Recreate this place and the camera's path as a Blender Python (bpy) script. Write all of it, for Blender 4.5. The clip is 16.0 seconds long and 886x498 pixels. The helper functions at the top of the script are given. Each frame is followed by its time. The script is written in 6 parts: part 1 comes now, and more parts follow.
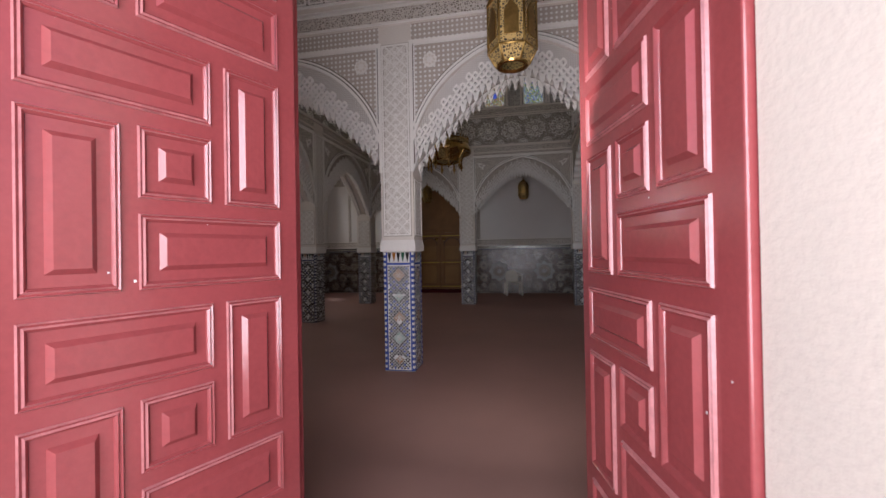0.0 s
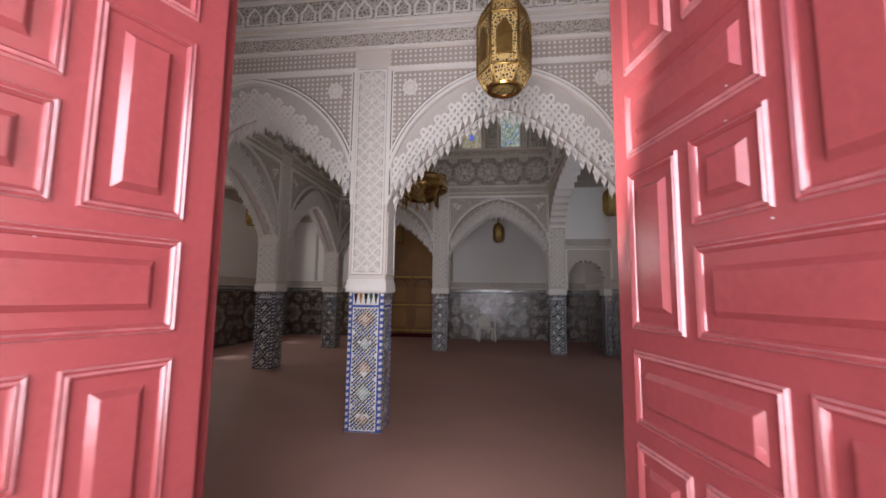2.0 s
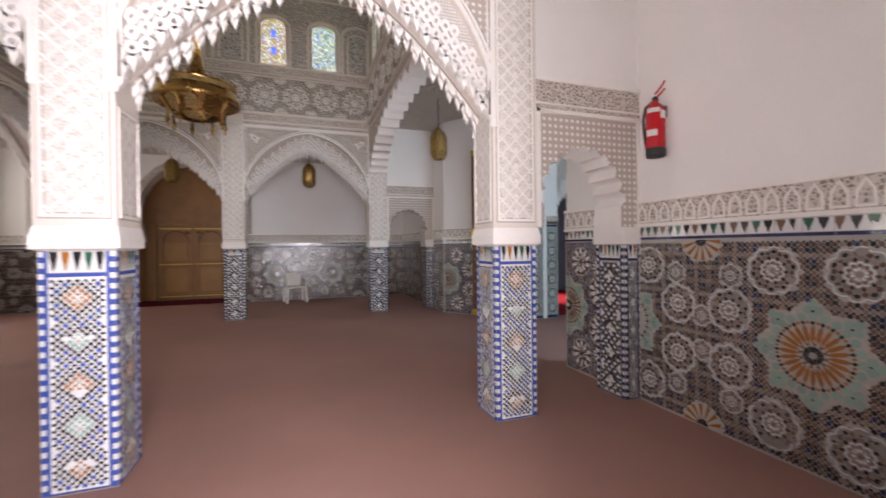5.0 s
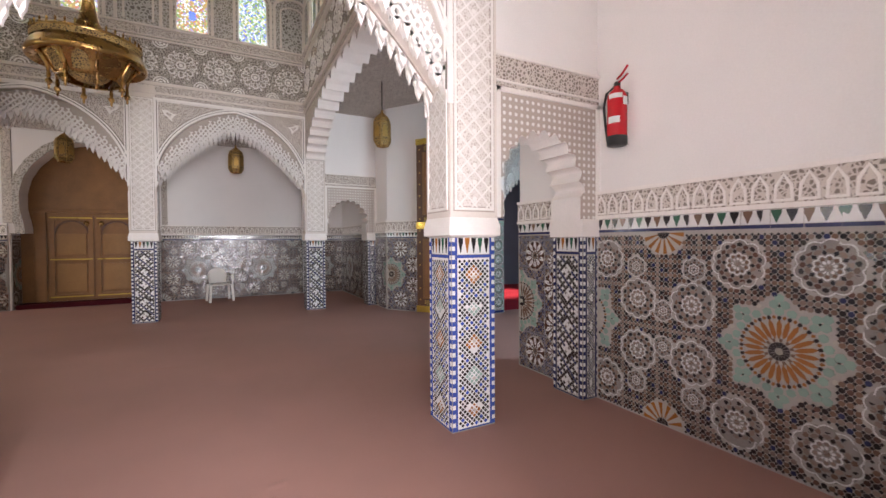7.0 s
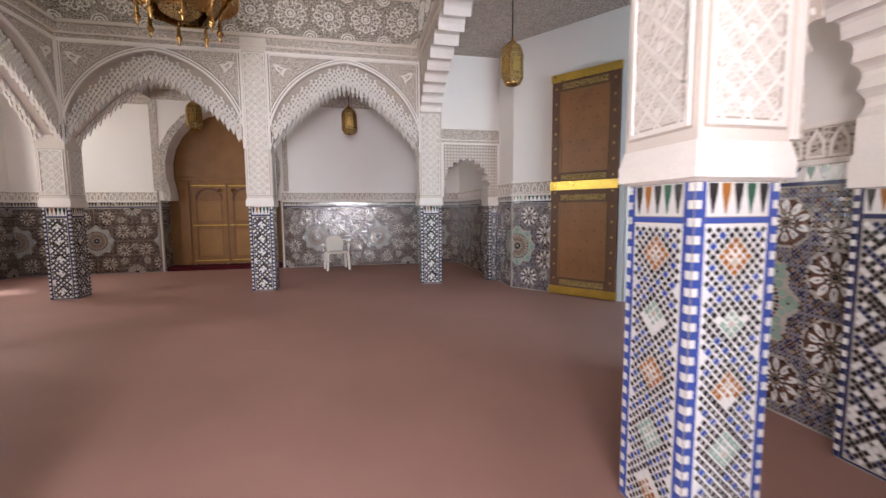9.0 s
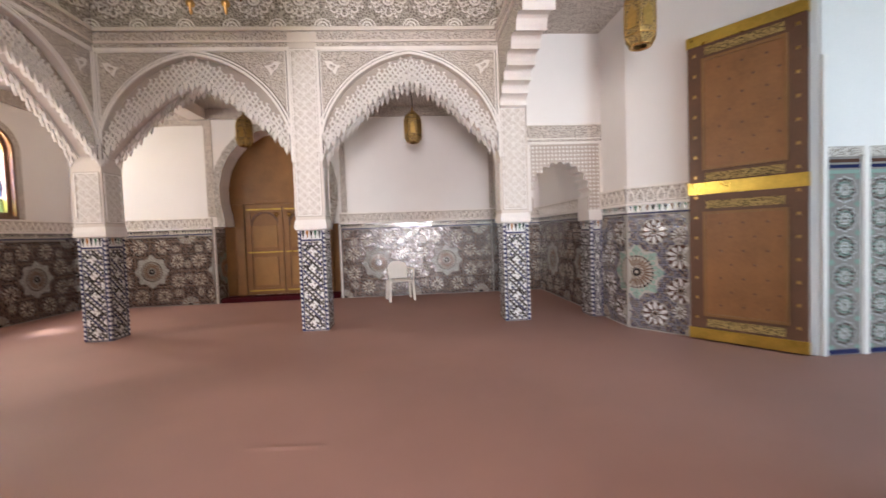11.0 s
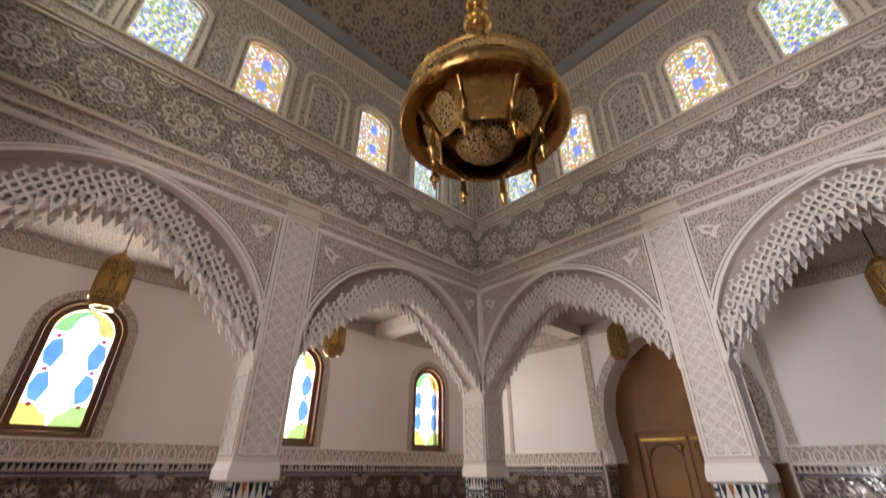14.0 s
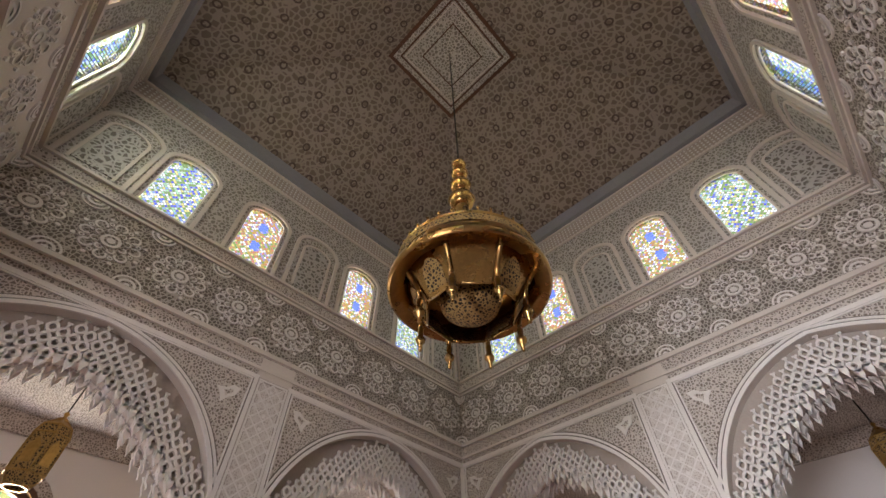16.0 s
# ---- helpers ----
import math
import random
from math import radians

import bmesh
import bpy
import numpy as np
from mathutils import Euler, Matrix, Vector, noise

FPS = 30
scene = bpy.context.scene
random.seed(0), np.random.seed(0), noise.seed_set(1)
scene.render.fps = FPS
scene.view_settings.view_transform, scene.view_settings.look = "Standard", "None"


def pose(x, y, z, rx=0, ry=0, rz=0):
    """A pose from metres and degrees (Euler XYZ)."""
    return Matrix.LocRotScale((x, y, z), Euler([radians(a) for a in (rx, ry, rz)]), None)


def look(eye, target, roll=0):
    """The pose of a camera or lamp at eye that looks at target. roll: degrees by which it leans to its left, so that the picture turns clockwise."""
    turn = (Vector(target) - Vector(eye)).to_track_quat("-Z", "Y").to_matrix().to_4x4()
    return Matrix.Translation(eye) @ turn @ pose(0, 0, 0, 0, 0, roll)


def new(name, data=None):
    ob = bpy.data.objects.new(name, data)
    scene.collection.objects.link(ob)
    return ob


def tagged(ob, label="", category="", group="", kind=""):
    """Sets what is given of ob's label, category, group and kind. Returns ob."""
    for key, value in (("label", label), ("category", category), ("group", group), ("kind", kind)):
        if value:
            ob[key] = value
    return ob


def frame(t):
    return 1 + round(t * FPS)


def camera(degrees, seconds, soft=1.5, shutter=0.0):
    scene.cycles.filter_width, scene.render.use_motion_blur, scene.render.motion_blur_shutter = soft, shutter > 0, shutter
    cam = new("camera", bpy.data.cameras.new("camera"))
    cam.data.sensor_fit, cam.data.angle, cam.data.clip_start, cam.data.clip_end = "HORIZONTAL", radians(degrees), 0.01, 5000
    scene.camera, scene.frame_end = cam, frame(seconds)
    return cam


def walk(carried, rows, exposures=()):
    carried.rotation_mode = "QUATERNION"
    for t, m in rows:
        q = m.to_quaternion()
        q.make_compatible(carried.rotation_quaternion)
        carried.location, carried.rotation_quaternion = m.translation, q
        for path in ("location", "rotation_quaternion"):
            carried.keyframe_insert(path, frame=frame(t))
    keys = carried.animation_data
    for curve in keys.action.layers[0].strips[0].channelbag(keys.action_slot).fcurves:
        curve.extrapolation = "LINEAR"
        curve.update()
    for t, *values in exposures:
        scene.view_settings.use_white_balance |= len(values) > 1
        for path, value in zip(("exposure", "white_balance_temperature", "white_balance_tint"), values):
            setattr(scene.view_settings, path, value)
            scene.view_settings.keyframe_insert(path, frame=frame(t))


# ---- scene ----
cam = camera(94.2, 16.0, soft=1.5, shutter=0.5)
PATH = [
    (0, (-0.33, 0.424, 1.496), (-0.718, 2.386, 1.508), -1.0),
    (0.5, (-0.431, 0.452, 1.505), (-0.734, 2.429, 1.525), -1.2),
    (1, (-0.446, 0.591, 1.495), (-0.695, 2.574, 1.578), -0.5),
    (1.5, (-0.421, 0.736, 1.512), (-0.728, 2.705, 1.676), -0.2),
    (2, (-0.481, 0.921, 1.498), (-0.724, 2.895, 1.714), 0.7),
    (2.5, (-0.593, 1.184, 1.593), (-0.665, 3.149, 1.96), 1.1),
    (3, (-0.604, 1.353, 1.586), (-0.671, 3.32, 1.942), 0.1),
    (3.5, (-0.603, 1.642, 1.557), (-0.691, 3.624, 1.811), -0.3),
    (4, (-0.664, 1.881, 1.525), (-0.597, 3.877, 1.643), -0.5),
    (4.5, (-0.675, 2.074, 1.512), (-0.266, 4.032, 1.537), -1.0),
    (5, (-0.591, 2.251, 1.497), (0.067, 4.139, 1.485), -0.7),
    (5.2, (-0.572, 2.298, 1.502), (0.184, 4.15, 1.464), -0.7),
    (7.5, (-0.484, 2.923, 1.433), (0.446, 4.693, 1.386), -0.3),
    (8, (-0.373, 3.296, 1.391), (0.43, 5.122, 1.243), -0.9),
    (8.5, (-0.27, 3.689, 1.393), (0.28, 5.603, 1.208), -0.6),
    (10.8, (-0.366, 5.509, 1.386), (-0.145, 7.493, 1.269), -1.3),
    (11, (-0.366, 5.686, 1.385), (-0.233, 7.68, 1.307), -2.1),
    (11.5, (-0.426, 6.036, 1.363), (-0.537, 8.033, 1.328), -1.8),
    (12, (-0.601, 6.393, 1.352), (-1.127, 8.323, 1.358), -3.3),
    (12.5, (-0.673, 6.746, 1.371), (-1.766, 8.421, 1.416), -3.5),
    (13, (-0.697, 7.009, 1.391), (-1.984, 8.521, 1.628), -3.8),
    (13.5, (-0.665, 7.187, 1.482), (-1.977, 8.556, 2.116), -0.9),
    (14, (-0.645, 7.223, 1.595), (-1.934, 8.426, 2.54), 0.2),
    (14.5, (-0.651, 7.236, 1.605), (-1.806, 8.334, 2.813), -0.0),
    (15, (-0.592, 7.299, 1.623), (-1.64, 8.284, 3.012), 1.0),
    (15.5, (-0.604, 7.261, 1.631), (-1.549, 8.191, 3.128), 0.7),
    (16, (-0.666, 7.195, 1.635), (-1.554, 8.136, 3.16), -1.1),
]
EXPOSURES = [(0, -0.08, 6250, 10), (1.5, 0.2, 6250, 10), (2.5, 0.72, 6300, 9), (3.5, 0.97, 6300, 9), (5, 1.62, 6350, 10), (8.5, 2.1, 6350, 10), (11, 2.58, 6650, 11), (12.5, 2.42, 7000, 13), (14, 1.9, 6700, 12), (16, 1.85, 6400, 10)]
walk(cam, [(t, look(eye, target, roll)) for t, eye, target, roll in PATH], EXPOSURES)

# ---- world and light ----
world = bpy.data.worlds.new("sky")
scene.world = world
world.use_nodes = True
wn = world.node_tree
sky = wn.nodes.new("ShaderNodeTexSky")
sky.sky_type, sky.sun_disc = "NISHITA", False
sky.sun_elevation, sky.sun_rotation = radians(60), radians(293)
wn.links.new(sky.outputs[0], wn.nodes["Background"].inputs[0])
wn.nodes["Background"].inputs[1].default_value = 0.15


def sun_lamp():
    d = bpy.data.lights.new("sun", "SUN")
    d.energy, d.angle, d.color = 2.5, radians(8), (1.0, 0.93, 0.80)
    ob = new("sun", d)
    ob.matrix_world = look((-9, 10.86, 17), (0, 7, 0))
    return ob


def window_light(name, eye, target, w, h, power, color=(1, 1, 1), spread=180):
    d = bpy.data.lights.new(name, "AREA")
    d.shape, d.size, d.size_y, d.energy, d.color = "RECTANGLE", w, h, power, color
    d.spread = radians(spread)
    ob = new(name, d)
    ob.matrix_world = look(eye, target)
    return ob


# ---- plan, metres ----
FY0, FY1 = 5.39, 5.77          # front arcade
BY0, BY1 = 11.86, 12.24        # back arcade
LX0, LX1 = -5.14, -4.76        # left arcade
RX0, RX1 = 0.97, 1.36          # right arcade
MX0, MX1 = -2.08, -1.69        # middle piers of front and back
MY0, MY1 = 8.62, 9.00          # middle pier of the left arcade
XW, XR, YB = -7.70, 2.53, 15.05
CX, CY = (LX1 + RX0) / 2, (FY1 + BY0) / 2
DADO, SPRING, TOP = 1.50, 2.50, 4.35
HL, HR = Vector((-1.585, 1.02, 0)), Vector((0.118, 1.36, 0))   # hinges of the entrance

sun_lamp()
window_light("entrance_daylight", (-0.60, 2.40, 1.4), (-0.4, 6.0, 3.1), 1.0, 1.8, 33, (1.0, 0.93, 0.95), 160)
window_light("porch_daylight", (-0.6, -0.75, 1.8), (-0.6, 3.0, 1.85), 2.0, 2.4, 160, (0.99, 0.95, 1.03))
for wy in (7.40, 10.40, 13.42):
    window_light("aisle_daylight", (XW - 0.13, wy, 2.77), (0, wy, 2.77), 0.60, 1.38, 38, (1.0, 0.87, 0.76))
for off in (-1.88, -0.83, 0.83, 1.88):
    window_light("clerestory_daylight", (LX1 - 0.04, CY + off, 5.97), (0, CY + off, 5.97), 0.50, 0.92, 2.5, (1.0, 0.93, 0.82))
    window_light("clerestory_daylight", (RX0 + 0.04, CY + off, 5.97), (-3, CY + off, 5.97), 0.50, 0.92, 2.0, (1.0, 0.93, 0.82))
    window_light("clerestory_daylight", (CX + off, BY0 + 0.04, 5.97), (CX + off, 3, 5.97), 0.50, 0.92, 2.5, (1.0, 0.93, 0.82))
    window_light("clerestory_daylight", (CX + off, FY1 - 0.04, 5.97), (CX + off, 14, 5.97), 0.50, 0.92, 11.0, (1.0, 0.93, 0.82))
window_light("side_room_daylight", (4.4, 5.3, 2.4), (4.2, 9.5, 1.6), 1.4, 2.2, 22, (0.62, 0.85, 1.0))


# ---- materials ----
def nodes_of(name):
    m = bpy.data.materials.new(name)
    m.use_nodes = True
    return m, m.node_tree, m.node_tree.nodes["Principled BSDF"]


def coords(nt, scale=1.0):
    tc = nt.nodes.new("ShaderNodeTexCoord")
    mp = nt.nodes.new("ShaderNodeMapping")
    mp.inputs["Scale"].default_value = (scale, scale, scale) if not isinstance(scale, tuple) else scale
    nt.links.new(tc.outputs["Object"], mp.inputs[0])
    return mp.outputs[0]


def noise_node(nt, vec, scale, detail=4.0, rough=0.6):
    n = nt.nodes.new("ShaderNodeTexNoise")
    n.inputs["Scale"].default_value, n.inputs["Detail"].default_value, n.inputs["Roughness"].default_value = scale, detail, rough
    nt.links.new(vec, n.inputs["Vector"])
    return n.outputs["Fac"]


def ramp(nt, fac, stops):
    r = nt.nodes.new("ShaderNodeValToRGB")
    while len(r.color_ramp.elements) < len(stops):
        r.color_ramp.elements.new(0.5)
    for e, (p, c) in zip(r.color_ramp.elements, stops):
        e.position, e.color = p, (*c, 1)
    nt.links.new(fac, r.inputs[0])
    return r.outputs["Color"]


def mixed(nt, a, b, fac, how="MIX"):
    n = nt.nodes.new("ShaderNodeMix")
    n.data_type, n.blend_type = "RGBA", how
    for sock, v in ((n.inputs["Factor"], fac), (n.inputs["A"], a), (n.inputs["B"], b)):
        if isinstance(v, (int, float)):
            sock.default_value = v
        elif isinstance(v, tuple):
            sock.default_value = (*v, 1)
        else:
            nt.links.new(v, sock)
    return n.outputs["Result"]


def math_node(nt, op, a, b=0.0, c=0.0):
    n = nt.nodes.new("ShaderNodeMath")
    n.operation = op
    for sock, v in zip(n.inputs, (a, b, c)):
        if isinstance(v, (int, float)):
            sock.default_value = v
        else:
            nt.links.new(v, sock)
    return n.outputs[0]


def bump(nt, bsdf, height, strength=0.3, distance=0.01):
    b = nt.nodes.new("ShaderNodeBump")
    b.inputs["Strength"].default_value, b.inputs["Distance"].default_value = strength, distance
    nt.links.new(height, b.inputs["Height"])
    nt.links.new(b.outputs[0], bsdf.inputs["Normal"])


def surface(name, color, rough=0.6, metal=0.0, fine=60.0, broad=1.5, vary=0.12, relief=0.15, dist=0.003, spec=None, random_tint=0.0):
    """Colour with broad stains and fine grain, and a fine relief."""
    m, nt, b = nodes_of(name)
    vec = coords(nt)
    n1, n2 = noise_node(nt, vec, broad), noise_node(nt, vec, fine, 3)
    dark = tuple(c * (1 - vary) for c in color)
    lite = tuple(min(1, c * (1 + vary)) for c in color)
    col = mixed(nt, ramp(nt, n1, [(0.3, dark), (0.7, lite)]), ramp(nt, n2, [(0.3, dark), (0.7, lite)]), 0.4)
    if random_tint:
        oi = nt.nodes.new("ShaderNodeNewGeometry")
        col = mixed(nt, col, ramp(nt, oi.outputs["Random Per Island"], [(0.0, tuple(c * (1 - random_tint) for c in color)), (1.0, tuple(min(1, c * (1 + random_tint)) for c in color))]), 0.6)
    nt.links.new(col, b.inputs["Base Color"])
    b.inputs["Metallic"].default_value = metal
    nt.links.new(math_node(nt, "MULTIPLY_ADD", n1, 0.2, rough - 0.1), b.inputs["Roughness"])
    if spec is not None:
        b.inputs["Specular IOR Level"].default_value = spec
    if relief:
        bump(nt, b, n2, relief, dist)
    return m


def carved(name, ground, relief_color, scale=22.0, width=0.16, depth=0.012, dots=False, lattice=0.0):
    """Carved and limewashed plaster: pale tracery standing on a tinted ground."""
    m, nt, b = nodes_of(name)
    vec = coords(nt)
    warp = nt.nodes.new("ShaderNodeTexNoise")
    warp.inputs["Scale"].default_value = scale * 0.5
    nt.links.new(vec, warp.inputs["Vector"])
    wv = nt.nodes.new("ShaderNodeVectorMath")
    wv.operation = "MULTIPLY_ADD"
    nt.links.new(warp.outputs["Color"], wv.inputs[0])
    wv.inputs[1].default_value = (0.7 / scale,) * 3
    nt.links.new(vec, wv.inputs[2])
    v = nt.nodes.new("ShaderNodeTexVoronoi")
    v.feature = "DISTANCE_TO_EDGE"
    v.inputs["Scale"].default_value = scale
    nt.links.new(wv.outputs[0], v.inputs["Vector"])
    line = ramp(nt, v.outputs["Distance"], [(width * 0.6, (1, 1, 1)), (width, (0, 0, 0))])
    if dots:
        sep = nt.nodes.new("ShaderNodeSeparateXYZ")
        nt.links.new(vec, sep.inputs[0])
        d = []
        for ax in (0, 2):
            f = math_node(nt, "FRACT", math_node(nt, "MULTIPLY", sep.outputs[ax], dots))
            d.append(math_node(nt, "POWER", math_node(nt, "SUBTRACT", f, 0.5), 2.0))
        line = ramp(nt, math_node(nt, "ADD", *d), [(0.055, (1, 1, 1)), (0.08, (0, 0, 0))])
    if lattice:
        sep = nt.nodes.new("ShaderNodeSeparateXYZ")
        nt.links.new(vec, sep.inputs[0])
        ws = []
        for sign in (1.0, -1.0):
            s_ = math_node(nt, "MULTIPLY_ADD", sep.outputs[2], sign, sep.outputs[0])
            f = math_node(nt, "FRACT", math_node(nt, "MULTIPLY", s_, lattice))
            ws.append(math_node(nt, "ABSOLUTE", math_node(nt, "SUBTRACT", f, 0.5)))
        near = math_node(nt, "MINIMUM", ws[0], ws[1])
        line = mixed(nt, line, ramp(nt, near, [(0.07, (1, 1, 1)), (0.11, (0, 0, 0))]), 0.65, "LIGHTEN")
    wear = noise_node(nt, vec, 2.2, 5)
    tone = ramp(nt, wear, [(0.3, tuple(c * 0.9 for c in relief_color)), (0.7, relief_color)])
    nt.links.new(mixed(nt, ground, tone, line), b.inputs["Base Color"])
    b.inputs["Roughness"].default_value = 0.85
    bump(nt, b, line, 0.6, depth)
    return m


def glass_pane(name, color):
    m, nt, b = nodes_of(name)
    tr = nt.nodes.new("ShaderNodeBsdfTransparent")
    gl = nt.nodes.new("ShaderNodeBsdfGlossy")
    gl.inputs["Roughness"].default_value = 0.1
    mx = nt.nodes.new("ShaderNodeMixShader")
    mx.inputs[0].default_value = 0.06
    vec = coords(nt)
    n = noise_node(nt, vec, 9)
    nt.links.new(ramp(nt, n, [(0.3, tuple(c * 0.8 for c in color)), (0.7, color)]), tr.inputs[0])
    nt.links.new(tr.outputs[0], mx.inputs[1])
    nt.links.new(gl.outputs[0], mx.inputs[2])
    nt.links.new(mx.outputs[0], nt.nodes["Material Output"].inputs[0])
    return m


M = {}
M["plaster"] = surface("white_plaster", (0.80, 0.765, 0.735), 0.85, 0, 70, 0.8, 0.05, 0.12, 0.004)
M["cream"] = surface("cream_render", (0.62, 0.55, 0.47), 0.9, 0, 45, 1.2, 0.08, 0.35, 0.006)
M["stucco"] = surface("limewashed_stucco", (0.71, 0.64, 0.575), 0.85, 0, 90, 2.5, 0.08, 0.3, 0.004)
M["lace"] = surface("white_carved_stucco", (0.81, 0.765, 0.72), 0.85, 0, 60, 3.0, 0.07, 0.3, 0.004)
# these two also serve as painted groove shade beside the mouldings
M["ground"] = surface("grey_brown_groove_shade_and_lead", (0.17, 0.14, 0.115), 0.9, 0, 50, 2.0, 0.12, 0.3, 0.005)
M["groove"] = surface("beige_groove_shade_and_plate", (0.45, 0.385, 0.33), 0.9, 0, 50, 2.0, 0.12, 0.3, 0.005)
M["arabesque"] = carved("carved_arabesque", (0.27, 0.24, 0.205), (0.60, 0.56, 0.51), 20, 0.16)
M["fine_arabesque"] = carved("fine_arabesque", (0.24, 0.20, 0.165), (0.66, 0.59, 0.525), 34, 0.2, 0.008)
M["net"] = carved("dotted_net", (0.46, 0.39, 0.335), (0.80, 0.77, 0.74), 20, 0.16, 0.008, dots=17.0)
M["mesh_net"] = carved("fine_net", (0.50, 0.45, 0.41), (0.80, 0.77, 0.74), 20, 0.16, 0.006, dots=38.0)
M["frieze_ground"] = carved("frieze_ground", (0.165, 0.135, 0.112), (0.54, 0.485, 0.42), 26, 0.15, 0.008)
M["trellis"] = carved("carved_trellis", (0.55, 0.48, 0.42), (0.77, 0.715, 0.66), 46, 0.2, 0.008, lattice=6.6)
M["carpet"] = surface("brown_red_carpet", (0.36, 0.20, 0.165), 0.62, 0, 220, 0.6, 0.16, 0.5, 0.004, spec=0.3)
M["redcarpet"] = surface("crimson_carpet", (0.30, 0.02, 0.03), 0.95, 0, 120, 1.2, 0.25, 0.4, 0.004, spec=0.1)
M["red"] = surface("red_door_paint", (0.285, 0.058, 0.06), 0.2, 0, 50, 2.2, 0.14, 0.3, 0.002, spec=0.75)
# paler edge red: wear plus the pinkish highlight painted in
M["redworn"] = surface("worn_highlit_red_edge", (0.42, 0.15, 0.15), 0.34, 0, 35, 4, 0.45, 0.25, 0.002, spec=0.75)
M["wood"] = surface("varnished_cedar", (0.23, 0.107, 0.034), 0.42, 0, 40, 3, 0.22, 0.2, 0.002)
M["wooddark"] = surface("dark_cedar", (0.115, 0.05, 0.025), 0.45, 0, 40, 3, 0.25, 0.2, 0.002)
M["woodgold"] = surface("golden_cedar", (0.28, 0.138, 0.042), 0.4, 0, 40, 3, 0.2, 0.2, 0.002)
M["woodpanel"] = surface("brown_cedar_panel", (0.24, 0.10, 0.034), 0.4, 0, 40, 3, 0.22, 0.2, 0.002)
M["darkred"] = surface("dark_red_carpet", (0.06, 0.008, 0.012), 0.95, 0, 120, 1.2, 0.25, 0.4, 0.004, spec=0.1)
M["brass"] = surface("brass", (0.44, 0.27, 0.095), 0.28, 1.0, 40, 5, 0.22, 0.3, 0.002)
M["brassdark"] = surface("tarnished_brass", (0.42, 0.265, 0.085), 0.38, 1.0, 40, 5, 0.3, 0.4, 0.003)
M["pierced"] = carved("pierced_brass", (0.022, 0.017, 0.010), (0.42, 0.275, 0.095), 44, 0.2, 0.004)
M["polish"] = surface("polished_brass", (0.62, 0.38, 0.12), 0.2, 1.0, 40, 5, 0.12, 0.1, 0.001)
M["goldfoil"] = surface("brass_sheet", (0.62, 0.44, 0.10), 0.3, 1.0, 30, 4, 0.2, 0.35, 0.003)
M["white"] = surface("white_tile", (0.70, 0.69, 0.67), 0.2, 0, 30, 3, 0.05, 0.03, 0.002, spec=0.8, random_tint=0.1)
M["ivory"] = surface("ivory_tile", (0.46, 0.42, 0.36), 0.2, 0, 30, 3, 0.08, 0.03, 0.002, spec=0.8, random_tint=0.14)
M["black"] = surface("black_tile", (0.016, 0.014, 0.016), 0.2, 0, 30, 3, 0.2, 0.03, 0.002, spec=0.8)
M["navy"] = surface("navy_tile", (0.02, 0.025, 0.085), 0.2, 0, 30, 3, 0.15, 0.03, 0.002, spec=0.8, random_tint=0.3)
M["blue"] = surface("blue_tile", (0.05, 0.085, 0.33), 0.2, 0, 30, 3, 0.15, 0.03, 0.002, spec=0.8, random_tint=0.3)
M["green"] = surface("green_tile", (0.25, 0.36, 0.30), 0.2, 0, 30, 3, 0.15, 0.03, 0.002, spec=0.8, random_tint=0.25)
M["ochre"] = surface("ochre_tile", (0.30, 0.118, 0.025), 0.2, 0, 30, 3, 0.15, 0.03, 0.002, spec=0.8, random_tint=0.3)
M["darkgreen"] = surface("dark_green_tile", (0.03, 0.10, 0.06), 0.2, 0, 30, 3, 0.2, 0.03, 0.002, spec=0.8)
M["plum"] = surface("brown_tile", (0.10, 0.05, 0.035), 0.2, 0, 30, 3, 0.2, 0.03, 0.002, spec=0.8, random_tint=0.4)
M["taupe"] = surface("taupe_tile", (0.25, 0.185, 0.15), 0.2, 0, 30, 3, 0.15, 0.03, 0.002, spec=0.8, random_tint=0.3)
M["mauve"] = surface("grey_violet_tile", (0.17, 0.16, 0.21), 0.2, 0, 30, 3, 0.15, 0.03, 0.002, spec=0.8, random_tint=0.3)
M["joint"] = surface("pale_tile_joint", (0.36, 0.33, 0.295), 0.5, 0, 80, 4, 0.15, 0.3, 0.002)
M["umber"] = surface("umber_tile", (0.17, 0.105, 0.07), 0.2, 0, 30, 3, 0.15, 0.03, 0.002, spec=0.8, random_tint=0.3)
M["ash"] = surface("ash_tile", (0.36, 0.36, 0.33), 0.2, 0, 30, 3, 0.15, 0.03, 0.002, spec=0.8, random_tint=0.2)
M["grout"] = surface("tile_grout", (0.24, 0.215, 0.195), 0.75, 0, 80, 4, 0.2, 0.3, 0.002)
M["extred"] = surface("fire_red_enamel", (0.50, 0.012, 0.02), 0.25, 0, 40, 3, 0.06, 0.04, 0.001)
M["rubber"] = surface("black_rubber", (0.018, 0.018, 0.018), 0.6, 0, 60, 4, 0.2, 0.1, 0.001)
M["label"] = surface("printed_label", (0.70, 0.68, 0.66), 0.5, 0, 60, 4, 0.05, 0.05, 0.001)
M["plastic"] = surface("white_plastic", (0.72, 0.66, 0.58), 0.4, 0, 60, 3, 0.05, 0.05, 0.001)
M["ceilwood"] = surface("painted_ceiling_board", (0.30, 0.25, 0.21), 0.8, 0, 40, 2, 0.15, 0.2, 0.003)
M["cove"] = surface("blue_grey_cove", (0.30, 0.30, 0.32), 0.8, 0, 40, 2, 0.12, 0.2, 0.003)
M["iron"] = surface("dark_iron", (0.04, 0.036, 0.032), 0.5, 0.8, 40, 4, 0.2, 0.2, 0.001)
